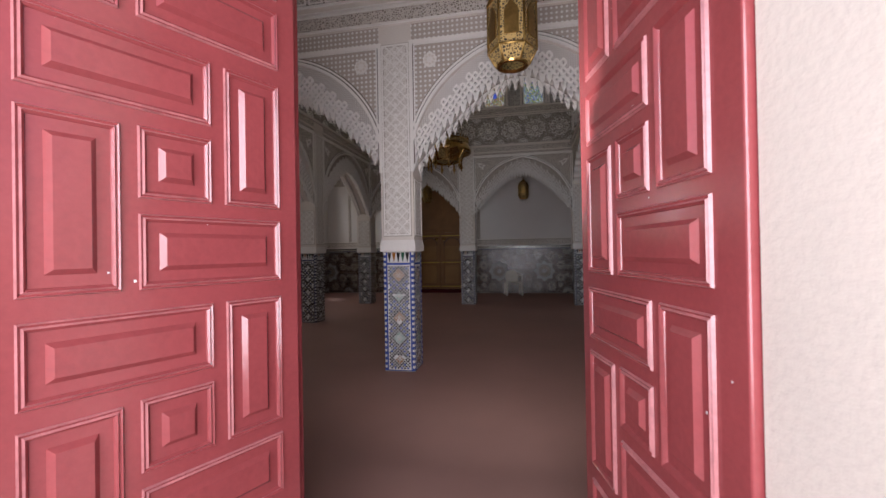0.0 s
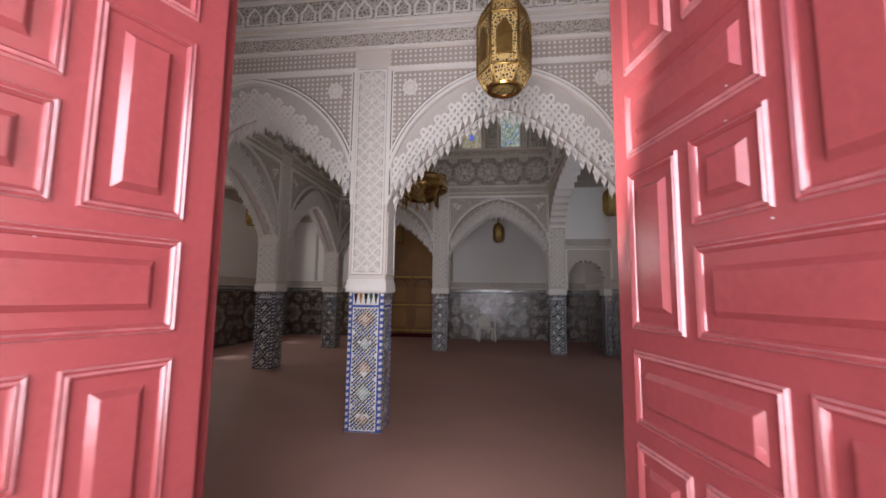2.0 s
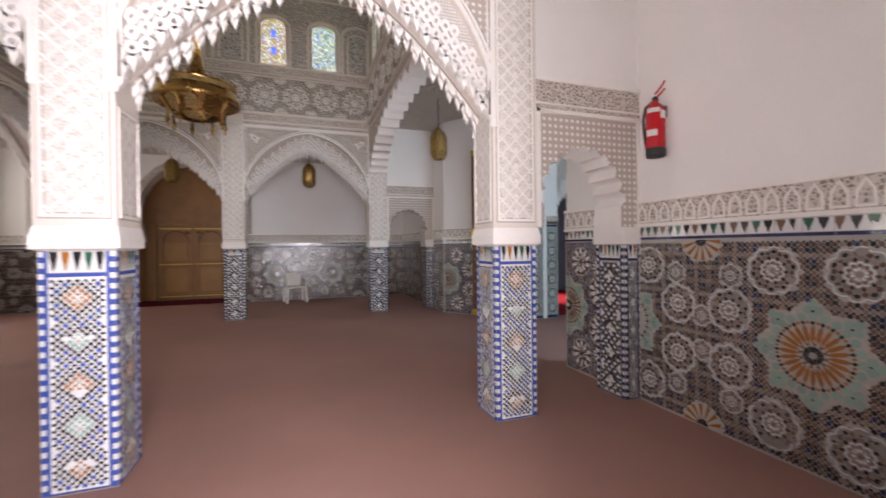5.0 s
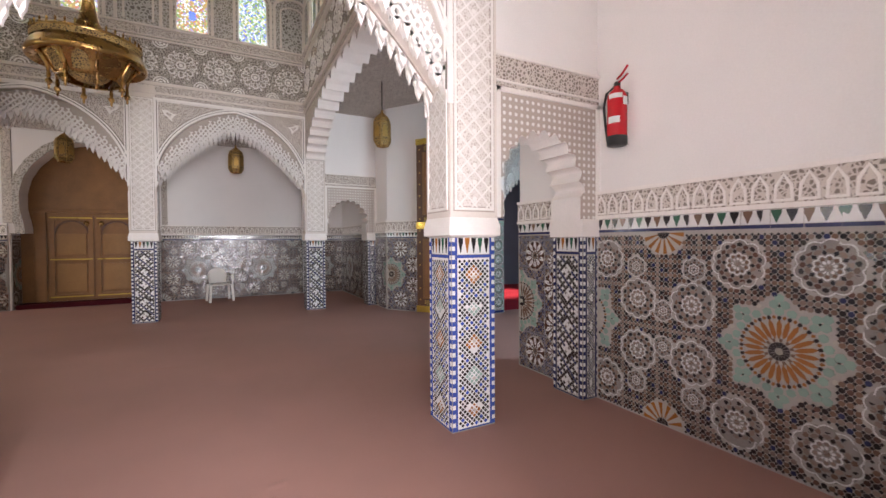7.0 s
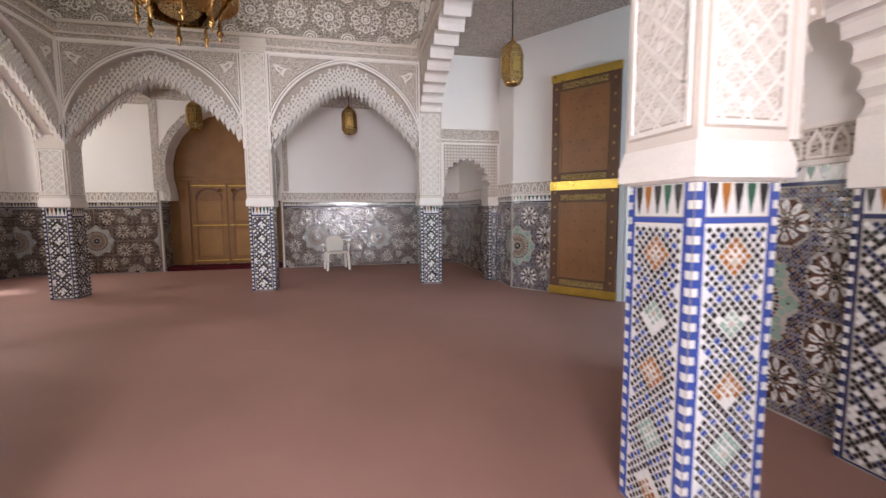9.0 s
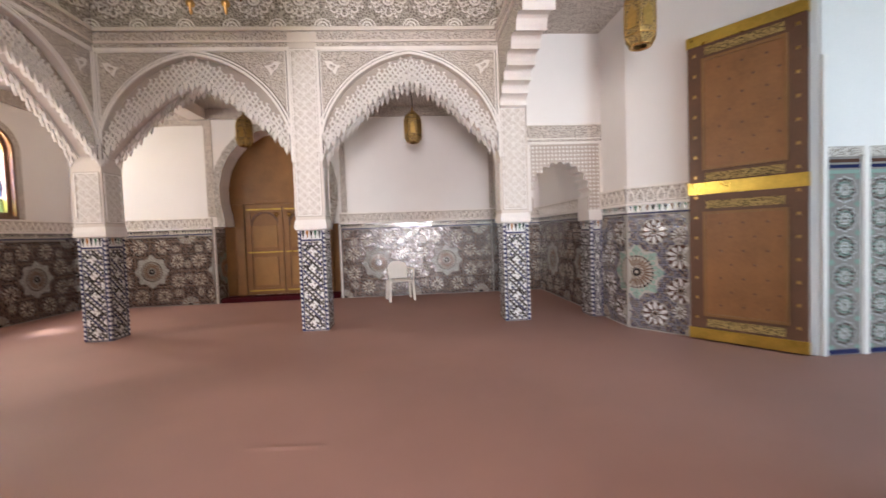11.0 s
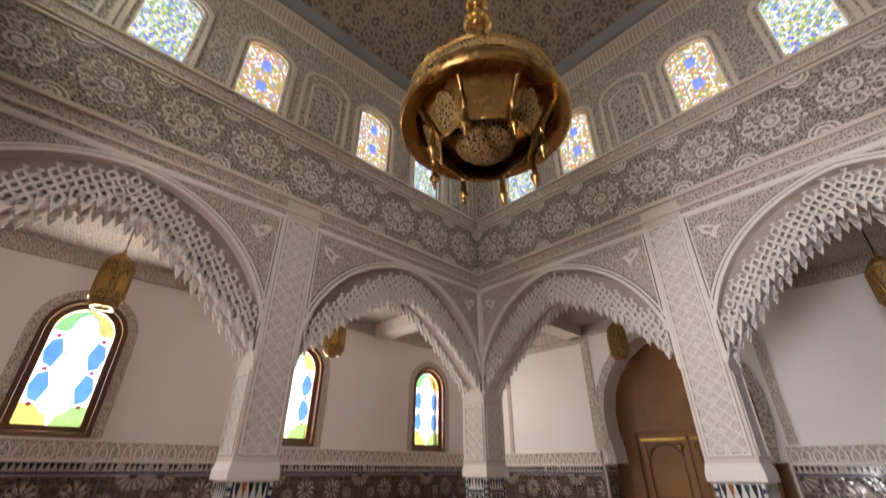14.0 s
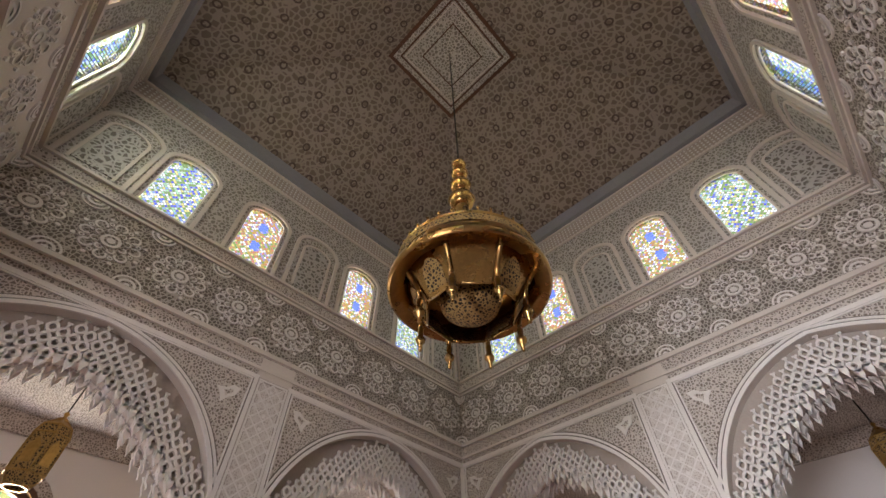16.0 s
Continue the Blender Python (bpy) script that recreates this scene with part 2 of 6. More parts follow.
M["paving"] = surface("pale_paving", (0.34, 0.31, 0.28), 0.85, 0, 40, 1.5, 0.12, 0.3, 0.004)
# the side room's dimness, put into its wall and ceiling colour
M["shade"] = surface("shade_tinted_wall", (0.16, 0.17, 0.20), 0.9, 0, 40, 1.5, 0.12, 0.2, 0.004)
for key, c in dict(clear=(0.93, 0.95, 0.97), gsky=(0.36, 0.50, 0.86), gmint=(0.50, 0.74, 0.52), gcobalt=(0.14, 0.20, 0.80), grose=(0.74, 0.30, 0.24), glemon=(0.84, 0.74, 0.34), gviolet=(0.50, 0.42, 0.74), gblue=(0.10, 0.22, 0.56), ggreen=(0.30, 0.46, 0.15), gyellow=(0.62, 0.46, 0.12), gred=(0.35, 0.02, 0.05), gpale=(0.66, 0.76, 0.70), gamber=(0.66, 0.38, 0.10)).items():
    M["g_" + key] = glass_pane("glass_" + key, c)


# ---- mesh helpers ----
class Mesh:
    """Collects faces with materials by key."""

    def __init__(self):
        self.v, self.f, self.k, self.sm = [], [], [], []

    def face(self, pts, key, smooth=False):
        n = len(self.v)
        self.v.extend([tuple(p) for p in pts])
        self.f.append(tuple(range(n, n + len(pts))))
        self.k.append(key)
        self.sm.append(smooth)

    def box(self, x0, x1, y0, y1, z0, z1, key):
        a = [(x0, y0, z0), (x1, y0, z0), (x1, y1, z0), (x0, y1, z0), (x0, y0, z1), (x1, y0, z1), (x1, y1, z1), (x0, y1, z1)]
        for q in ((0, 3, 2, 1), (4, 5, 6, 7), (0, 1, 5, 4), (1, 2, 6, 5), (2, 3, 7, 6), (3, 0, 4, 7)):
            self.face([a[i] for i in q], key)

    def prism(self, pts, y0, y1, key, side=None, back=True):
        """A polygon in x and z (counter-clockwise seen from -y), drawn from y0 (front) to y1."""
        self.face([(x, y0, z) for x, z in pts], key)
        if back:
            self.face([(x, y1, z) for x, z in reversed(pts)], key)
        for (xa, za), (xb, zb) in zip(pts, pts[1:] + pts[:1]):
            self.face([(xb, y0, zb), (xa, y0, za), (xa, y1, za), (xb, y1, zb)], side or key)

    def ring(self, outer, inner, y0, y1, key):
        """A frame between two outlines of equal length."""
        n = len(outer)
        for i in range(n):
            j = (i + 1) % n
            (a, b), (c, d) = (outer[i], outer[j]), (inner[i], inner[j])
            self.face([(a[0], y0, a[1]), (b[0], y0, b[1]), (d[0], y0, d[1]), (c[0], y0, c[1])], key)
            self.face([(c[0], y0, c[1]), (d[0], y0, d[1]), (d[0], y1, d[1]), (c[0], y1, c[1])], key)
            self.face([(b[0], y0, b[1]), (a[0], y0, a[1]), (a[0], y1, a[1]), (b[0], y1, b[1])], key)

    def band(self, low, high, y0, y1, key, closed=False):
        """A strip between two lines of points in x and z, with depth from y0 to y1."""
        for (a, b), (c, d) in zip(zip(low, low[1:]), zip(high, high[1:])):
            self.face([(a[0], y0, a[1]), (b[0], y0, b[1]), (d[0], y0, d[1]), (c[0], y0, c[1])], key)
            self.face([(a[0], y1, a[1]), (c[0], y1, c[1]), (d[0], y1, d[1]), (b[0], y1, b[1])], key)
            self.face([(a[0], y0, a[1]), (a[0], y1, a[1]), (b[0], y1, b[1]), (b[0], y0, b[1])], key)
            self.face([(c[0], y0, c[1]), (d[0], y0, d[1]), (d[0], y1, d[1]), (c[0], y1, c[1])], key)

    def lathe(self, profile, key, n=24, center=(0, 0, 0), smooth=True):
        """profile: rows of radius and z."""
        cx, cy, cz = center
        for (r0, z0), (r1, z1) in zip(profile, profile[1:]):
            for i in range(n):
                a, b = 2 * math.pi * i / n, 2 * math.pi * (i + 1) / n
                p = [(cx + r0 * math.cos(a), cy + r0 * math.sin(a), cz + z0), (cx + r0 * math.cos(b), cy + r0 * math.sin(b), cz + z0),
                     (cx + r1 * math.cos(b), cy + r1 * math.sin(b), cz + z1), (cx + r1 * math.cos(a), cy + r1 * math.sin(a), cz + z1)]
                if r0 < 1e-5:
                    p = [p[0], p[2], p[3]]
                elif r1 < 1e-5:
                    p = [p[0], p[1], p[2]]
                self.face(p, key, smooth)

    def tube(self, pts, r, key, n=8):
        pts = [Vector(p) for p in pts]
        rings = []
        for i, p in enumerate(pts):
            d = (pts[min(i + 1, len(pts) - 1)] - pts[max(i - 1, 0)]).normalized()
            a = d.orthogonal().normalized()
            b = d.cross(a)
            rings.append([p + r * (math.cos(2 * math.pi * k / n) * a + math.sin(2 * math.pi * k / n) * b) for k in range(n)])
        for r0, r1 in zip(rings, rings[1:]):
            best = min(range(n), key=lambda s_: (r0[0] - r1[s_]).length)
            r1[:] = r1[best:] + r1[:best]
            for k in range(n):
                self.face([r0[k], r0[(k + 1) % n], r1[(k + 1) % n], r1[k]], key, True)
        self.face(rings[0][::-1], key)
        self.face(rings[-1], key)

    def add(self, other, m):
        n = len(self.v)
        self.v.extend([tuple(m @ Vector(p)) for p in other.v])
        self.f.extend([tuple(i + n for i in f) for f in other.f])
        self.k.extend(other.k)
        self.sm.extend(other.sm)

    def data(self, name, weld=False):
        me = bpy.data.meshes.new(name)
        me.from_pydata(self.v, [], self.f)
        keys = sorted(set(self.k))
        for k in keys:
            me.materials.append(M[k])
        idx = {k: i for i, k in enumerate(keys)}
        me.polygons.foreach_set("material_index", [idx[k] for k in self.k])
        me.polygons.foreach_set("use_smooth", self.sm)
        if weld or any(self.sm):
            bm = bmesh.new()
            bm.from_mesh(me)
            bmesh.ops.remove_doubles(bm, verts=bm.verts, dist=1e-5)
            bm.to_mesh(me)
            bm.free()
        me.update()
        return me


def put(name, mesh, m=None, parent=None, label="", bevel=0.0, weld=False, **tags):
    ob = new(name, mesh if isinstance(mesh, bpy.types.Mesh) else mesh.data(name, tags.get("kind") != "stuff"))
    if parent is not None:
        ob.parent = parent
    if m is not None:
        ob.matrix_basis = m
    if bevel:
        b = ob.modifiers.new("bevel", "BEVEL")
        b.width, b.segments, b.limit_method = bevel, 2, "ANGLE"
    return tagged(ob, label, **tags)


def empty(name, m, label="", **tags):
    ob = new(name)
    ob.empty_display_size = 0.1
    ob.matrix_basis = m
    return tagged(ob, label, **tags)


# a wall's own frame: x along it, -y out of its face, z up
def facing_south(x, y):
    return pose(x, y, 0)


def facing_north(x, y):
    return pose(x, y, 0, 0, 0, 180)


def facing_east(x, y):
    return pose(x, y, 0, 0, 0, 90)


def facing_west(x, y):
    return pose(x, y, 0, 0, 0, -90)


# ---- tile work ----
TILT = random.Random(5)


def lay(mb, pts, key, slope=0.065):
    """One hand-set tile: a flat piece that leans a little its own way."""
    ax, az = TILT.uniform(-slope, slope), TILT.uniform(-slope, slope)
    cx, cz = sum(p[0] for p in pts) / len(pts), sum(p[2] for p in pts) / len(pts)
    mb.face([(x, y + ax * (x - cx) + az * (z - cz), z) for x, y, z in pts], key)


def loose_tiles(mb, parent, chosen, name="tile"):
    """Takes the chosen pieces out of a mosaic and sets each as a tile of its own."""
    chosen = set(chosen)
    for i in sorted(chosen):
        pts = [Vector(mb.v[j]) for j in mb.f[i]]
        n = (pts[1] - pts[0]).cross(pts[2] - pts[0])
        if n.y > 0:
            pts.reverse()
        t, base = Mesh(), pts[0]
        top = [p - base for p in pts]
        low = [p + Vector((0, 0.0028, 0)) for p in top]
        t.face(top, mb.k[i])
        for a, b, c, d in zip(top, top[1:] + top[:1], low, low[1:] + low[:1]):
            t.face([b, a, c, d], mb.k[i])
        put(name, t, Matrix.Translation(base), parent)
    keep = [i for i in range(len(mb.f)) if i not in chosen]
    mb.f, mb.k, mb.sm = [mb.f[i] for i in keep], [mb.k[i] for i in keep], [mb.sm[i] for i in keep]
def sector(mb, c, r0, r1, a0, a1, y, key, gap=0.002):
    g0, g1 = gap / max(r0, 0.01), gap / r1
    pts = [(r0 + gap, a0 + g0), (r1 - gap, a0 + g1), (r1 - gap, a1 - g1), (r0 + gap, a1 - g0)]
    lay(mb, [(c[0] + r * math.sin(a), y, c[1] + r * math.cos(a)) for r, a in pts], key)


def inside(box, c, r):
    return box[0] <= c[0] - r and c[0] + r <= box[1] and box[2] <= c[1] - r and c[1] + r <= box[3]


def clip_to(mb, start, box):
    """Drops the pieces from face number start on that reach past the panel."""
    keep = []
    for i in range(start, len(mb.f)):
        pts = [mb.v[j] for j in mb.f[i]]
        if all(box[0] <= p[0] <= box[1] and box[2] <= p[2] <= box[3] for p in pts):
            keep.append(i)
    mb.f = mb.f[:start] + [mb.f[i] for i in keep]
    mb.k = mb.k[:start] + [mb.k[i] for i in keep]
    mb.sm = mb.sm[:start] + [mb.sm[i] for i in keep]


def gem(mb, c, r, a, w, h, y, key, n=4):
    """A small tile at radius r and angle a, w across and h along the radius."""
    x, z = c[0] + r * math.sin(a), c[1] + r * math.cos(a)
    pts = []
    for i in range(n):
        t = 2 * math.pi * i / n
        u, v = w * math.sin(t), h * math.cos(t)
        pts.append((x + u * math.cos(a) + v * math.sin(a), y, z - u * math.sin(a) + v * math.cos(a)))
    lay(mb, pts, key)


def lobed_ring(mb, c, R, lobes, amp, wide, y, key, turn=0.0, per=6):
    """A scalloped line of pale tiles, set piece by piece."""
    tau, n = 2 * math.pi, lobes * per

    def at(a, d):
        r = R * (1 - amp + amp * abs(math.cos(lobes * (a - turn) / 2))) + d
        return (c[0] + r * math.sin(a), y, c[1] + r * math.cos(a))
    for i in range(n):
        a0, a1 = turn + tau * i / n, turn + tau * (i + 0.93) / n
        lay(mb, [at(a0, -wide / 2), at(a0, wide / 2), at(a1, wide / 2), at(a1, -wide / 2)], key, 0.02)


def rosette(mb, c, R, y, tones, turn=0.0):
    """A scalloped flower: two lobed white lines, brown and black tiles between them, a pale eye."""
    tau = 2 * math.pi
    lobes = 10 if R > 0.12 else 6
    for i in range(20):
        sector(mb, c, 0.0, 0.93 * R, tau * i / 20, tau * (i + 1) / 20, y + 0.0015, "grout", 0.0)
    for i in range(lobes):
        sector(mb, c, 0.0, 0.10 * R, tau * i / lobes, tau * (i + 1) / lobes, y, tones[0], 0.0006)
        gem(mb, c, 0.19 * R, tau * i / lobes, 0.05 * R, 0.07 * R, y, "white", 6)
    lobed_ring(mb, c, 0.43 * R, lobes, 0.18, 0.062 * R, y - 0.002, "white", turn, 4)
    for i in range(lobes):
        a = turn + tau * i / lobes
        gem(mb, c, 0.31 * R, a, 0.07 * R, 0.07 * R, y, tones[1], 6)
        gem(mb, c, 0.57 * R, a, 0.13 * R, 0.085 * R, y, tones[2], 6)
        gem(mb, c, 0.51 * R, a + tau / lobes / 2, 0.075 * R, 0.10 * R, y, "black", 4)
        gem(mb, c, 0.76 * R, a, 0.11 * R, 0.085 * R, y, "black", 6)
        gem(mb, c, 0.70 * R, a + tau / lobes / 2, 0.105 * R, 0.09 * R, y, tones[3], 6)
    lobed_ring(mb, c, 0.96 * R, lobes, 0.13, 0.050 * R, y - 0.002, "white", turn)


def daisy(mb, c, R, y, turn=0.0):
    """A flower with a black eye, an ochre ring and broad white petals."""
    tau, n = 2 * math.pi, 10
    for r0, r1, k, keys in ((0.0, 0.13, 8, ("black",)), (0.14, 0.24, 10, ("ochre", "umber")), (0.25, 0.36, 20, ("white", "black"))):
        for i in range(k):
            sector(mb, c, r0 * R, r1 * R, tau * i / k, tau * (i + 1) / k, y, keys[i % len(keys)], 0.0008)
    for i in range(20):
        sector(mb, c, 0.36 * R, 0.93 * R, tau * i / 20, tau * (i + 1) / 20, y + 0.0015, "plum", 0.0)
    for i in range(n):
        a = turn + tau * i / n
        gem(mb, c, 0.66 * R, a, 0.14 * R, 0.29 * R, y, "white", 8)
        gem(mb, c, 0.60 * R, a, 0.035 * R, 0.13 * R, y - 0.002, "mauve", 4)
        gem(mb, c, 0.90 * R, a + tau / n / 2, 0.07 * R, 0.09 * R, y, "black", 4)


def star(mb, c, y, s=1.0):
    tau = 2 * math.pi
    for i in range(8):
        sector(mb, c, 0, 0.022 * s, tau * i / 8, tau * (i + 1) / 8, y, "ivory", 0.001)
    for i in range(16):
        sector(mb, c, 0.022 * s, 0.062 * s, tau * i / 16, tau * (i + 1) / 16, y, "black", 0.0012)
    for i in range(24):
        a = tau * i / 24
        sector(mb, c, 0.064 * s, 0.088 * s, a, a + tau / 24, y, "ivory" if i % 2 else "umber", 0.0012)
        gem(mb, c, 0.148 * s, a, 0.0155 * s, 0.066 * s, y, "ochre", 6)
        gem(mb, c, 0.182 * s, a + tau / 48, 0.007 * s, 0.036 * s, y, "ivory", 4)
        gem(mb, c, 0.222 * s, a, 0.0125 * s, 0.0155 * s, y, "black", 6)
        gem(mb, c, 0.224 * s, a + tau / 48, 0.012 * s, 0.014 * s, y, "ochre", 4)
    for i in range(24):
        gem(mb, c, 0.262 * s, tau * i / 24, 0.029 * s, 0.029 * s, y, "green", 6)
    for i in range(8):
        a = tau * i / 8
        for r, o in ((0.308, -0.10), (0.308, 0.10), (0.350, 0.0)):
            gem(mb, c, r * s, a + o, 0.030 * s, 0.030 * s, y, "green", 6)
        gem(mb, c, 0.300 * s, a, 0.010 * s, 0.010 * s, y, "black")
        gem(mb, c, 0.308 * s, a + tau / 16, 0.017 * s, 0.017 * s, y, "ivory", 6)


def sun_half(mb, c, y, box, s=1.0):
    start = len(mb.f)
    tau = 2 * math.pi
    for i in range(16):
        sector(mb, c, 0, 0.05 * s, tau * i / 16, tau * (i + 1) / 16, y, "black", 0.001)
    for i in range(28):
        sector(mb, c, 0.05 * s, 0.17 * s, tau * i / 28, tau * (i + 1) / 28, y, "ochre" if i % 2 else "ivory", 0.002)
    clip_to(mb, start, box)


def zellij(length, height, first=0.77, pitch=0.030, z0=0.006, daisies=False, cool=False):
    """A wall's mosaic: stars, suns and rosettes in a field of small lozenges. Lies in y = -0.004."""
    mb, y = Mesh(), -0.004
    box = (0.012, length - 0.012, z0, height)
    discs = []
    mid, period = z0 + (height - z0) / 2, 1.54
    rnd = random.Random(int(length * 100))
    c = first - period * 4
    tones = [("umber", "taupe", "umber", "taupe"), ("taupe", "umber", "taupe", "plum"), ("black", "taupe", "plum", "umber"), ("umber", "taupe", "taupe", "umber")]
    while c < length + period:
        discs.append((c, mid, 0.35, "star"))
        for sx in (-1, 1):
            for sz in (-1, 1):
                discs.append((c + sx * 0.235, mid + sz * 0.535, 0.172, "ros"))
                discs.append((c + sx * 0.545, mid + sz * 0.215, 0.172, "ros"))
        for zz, q in ((height - 0.005, -1), (z0 + 0.005, 1)):
            discs.append((c + period / 2, zz, 0.18, "sun"))
        for dz in (-0.14, 0.14):
            discs.append((c + period / 2, mid + dz, 0.085, "ros"))
        for sx in (-1, 1):
            for sz in (-1, 1):
                discs.append((c + period / 2 + sx * 0.24, mid + sz * 0.48, 0.09, "ros"))
        c += period
    if daisies:
        discs = [(x, z, r * (1.0 if k != "ros" else 0.95 if cool else 0.86), "daisy" if k == "ros" else k) for x, z, r, k in discs]
    kept = []
    for x, z, r, kind in discs:
        if x + r < box[0] or x - r > box[1]:
            continue
        kept.append((x, z, r * 0.985))
        start = len(mb.f)
        if kind == "star":
            star(mb, (x, z), y, 0.95)
        elif kind == "sun":
            sun_half(mb, (x, z), y, box)
        elif kind == "daisy":
            daisy(mb, (x, z), r, y)
        else:
            rosette(mb, (x, z), r, y, tones[rnd.randrange(4)], rnd.random() * 0.1)
        clip_to(mb, start, box)
    arr = np.array(kept) if kept else np.zeros((0, 3))
    field = ("mauve", "navy", "mauve", "taupe", "plum") if cool else ("umber", "plum", "black", "taupe", "plum", "black", "umber", "navy", "black")
    big, small = pitch * 0.415, pitch * 0.30
    for j in range(int((height - z0) / pitch * 2) + 2):
        for i in range(int(length / pitch * 2) + 2):
            if (i + j) % 2:
                continue
            x, z = i * pitch / 2, z0 + j * pitch / 2
            h = big if j % 2 == 0 else small
            if not (box[0] < x - h and x + h < box[1] and box[2] < z - h and z + h < box[3]):
                continue
            if len(arr):
                d2 = np.hypot(arr[:, 0] - x, arr[:, 1] - z) - arr[:, 2]
                k = int(d2.argmin())
                far = d2[k] + arr[k, 2]
                if arr[k, 2] > 0.33:
                    ang = (math.atan2(x - arr[k, 0], z - arr[k, 1]) % (math.pi / 4)) - math.pi / 8
                    if far < 0.295 + 0.07 * abs(ang) / 0.39:
                        continue
                elif d2[k] < 0.006:
                    continue
            if j % 2:
                lay(mb, [(x, y, z - h), (x + h, y, z), (x, y, z + h), (x - h, y, z)], "black")
            else:
                q = h * 0.42
                lay(mb, [(x - q, y, z - h), (x + q, y, z - h), (x + h, y, z - q), (x + h, y, z + q), (x + q, y, z + h), (x - q, y, z + h), (x - h, y, z + q), (x - h, y, z - q)], field[(i * 3 + j * 5 + i * j // 4) % len(field)])
    return mb


def merlons(mb, x0, x1, z0, z1, w, y, tones=("black", "ochre", "black", "darkgreen")):
    """A row of stepped drop-shaped tiles in turn black, ochre, black and green on white."""
    n = max(1, round((x1 - x0) / w))
    w = (x1 - x0) / n
    for i in range(n):
        c, k = x0 + (i + 0.5) * w, tones[i % 4]
        h = z1 - z0
        pts = [(-0.37, 1.0), (-0.34, 0.80), (-0.30, 0.66), (-0.20, 0.46), (-0.12, 0.28), (-0.07, 0.12), (0.0, 0.03), (0.07, 0.12), (0.12, 0.28), (0.20, 0.46), (0.30, 0.66), (0.34, 0.80), (0.37, 1.0)]
        mb.face([(c + a * w, y, z0 + b * h) for a, b in pts], k)


def checks(mb, x, z0, z1, w, y, a="white", b="blue", step=0.036):
    n = max(2, round((z1 - z0) / step))
    for i in range(n):
        za, zb = z0 + (z1 - z0) * i / n, z0 + (z1 - z0) * (i + 1) / n
        mb.face([(x, y, za + 0.001), (x + w, y, za + 0.001), (x + w, y, zb - 0.001), (x, y, zb - 0.001)], a if i % 2 else b)


def pier_face(w, h, bright=True):
    """One side of a tiled pier: blue border, checked edges and five linked medallions."""
    mb, y = Mesh(), -0.003
    navy = "blue" if bright else "navy"
    e, b = 0.026, 0.016
    for x in (0.003, w - e - 0.003):
        checks(mb, x, 0.01, h - 0.005, e, y, "white", navy, 0.034)
    for x in (0.003 + e + 0.002, w - e - b - 0.005):
        mb.face([(x, y, 0.01), (x + b, y, 0.01), (x + b, y, h - 0.005), (x, y, h - 0.005)], navy)
    x0, x1 = 0.003 + e + b + 0.004, w - e - b - 0.008
    zt = h - 0.165
    mb.face([(x0, y, zt + 0.004), (x1, y, zt + 0.004), (x1, y, zt + 0.026), (x0, y, zt + 0.026)], navy)
    mb.face([(x0, y, zt + 0.030), (x1, y, zt + 0.030), (x1, y, h - 0.005), (x0, y, h - 0.005)], "white")
    merlons(mb, x0, x1, zt + 0.034, h - 0.008, 0.056, y - 0.002)
    mb.face([(x0, y, 0.01), (x1, y, 0.01), (x1, y, 0.02), (x0, y, 0.02)], navy)
    mb.face([(x0, y + 0.0015, 0.022), (x1, y + 0.0015, 0.022), (x1, y + 0.0015, zt + 0.002), (x0, y + 0.0015, zt + 0.002)], "white" if bright else "joint")
    n = 7
    p = (x1 - x0) / n
    T = (zt - 0.02) / 5
    half, mid = (x1 - x0) / 2, (x0 + x1) / 2
    j = 0
    while 0.024 + p / 2 + j * p / 2 < zt - p / 2:
        z = 0.024 + p / 2 + j * p / 2
        m_ = int((z - 0.02) / T)
        t_ = ((z - 0.02) / T) % 1.0
        for i in range(n + 1):
            x = x0 + (i + 0.5 * (j % 2)) * p
            if x - p / 2 < x0 - 0.002 or x + p / 2 > x1 + 0.002:
                continue
            u, v = i + (j + j % 2) // 2, i + (j % 2 - j) // 2
            dx = abs(x - mid) / half
            q = dx + abs(t_ - 0.5) * 2 * 0.98
            e_ = (1 - dx) + min(t_, 1 - t_) * 2 * 0.98
            both = u % 2 == 0 and v % 2 == 0
            if q < 0.13:
                k, size = "ivory", 0.44
            elif q < 0.52:
                k, size = ("ochre" if m_ % 2 == 0 else "green"), 0.40 if q > 0.3 else 0.30
            elif q < 0.58:
                k, size = "white", 0.47
            elif e_ < 0.30:
                k, size = ("ochre" if m_ % 2 else "green", 0.22) if both else ("white", 0.47)
            elif q < 0.90:
                k, size = "black", 0.38
            else:
                k, size = ("blue", 0.44) if both else ("black", 0.34)
            if not bright:
                if q < 0.46:
                    k, size = ("white", 0.47) if not both else ("black", 0.22)
                elif q < 0.60:
                    k, size = "black", 0.47
                elif e_ < 0.34:
                    k, size = "white", 0.47
                else:
                    k, size = ("white", 0.44) if both else ("navy" if u % 4 == 1 else "black", 0.43)
            h = p * size
            lay(mb, [(x, y, z - h), (x + h, y, z), (x, y, z + h), (x - h, y, z)], k)
        j += 1
    return mb


PIER_FACES = {}


def pier_face_data(w, h, bright=True):
    key = (round(w, 2), round(h, 2), bright)
    if key not in PIER_FACES:
        PIER_FACES[key] = pier_face(w, h, bright).data("pier_mosaic")
    return PIER_FACES[key]


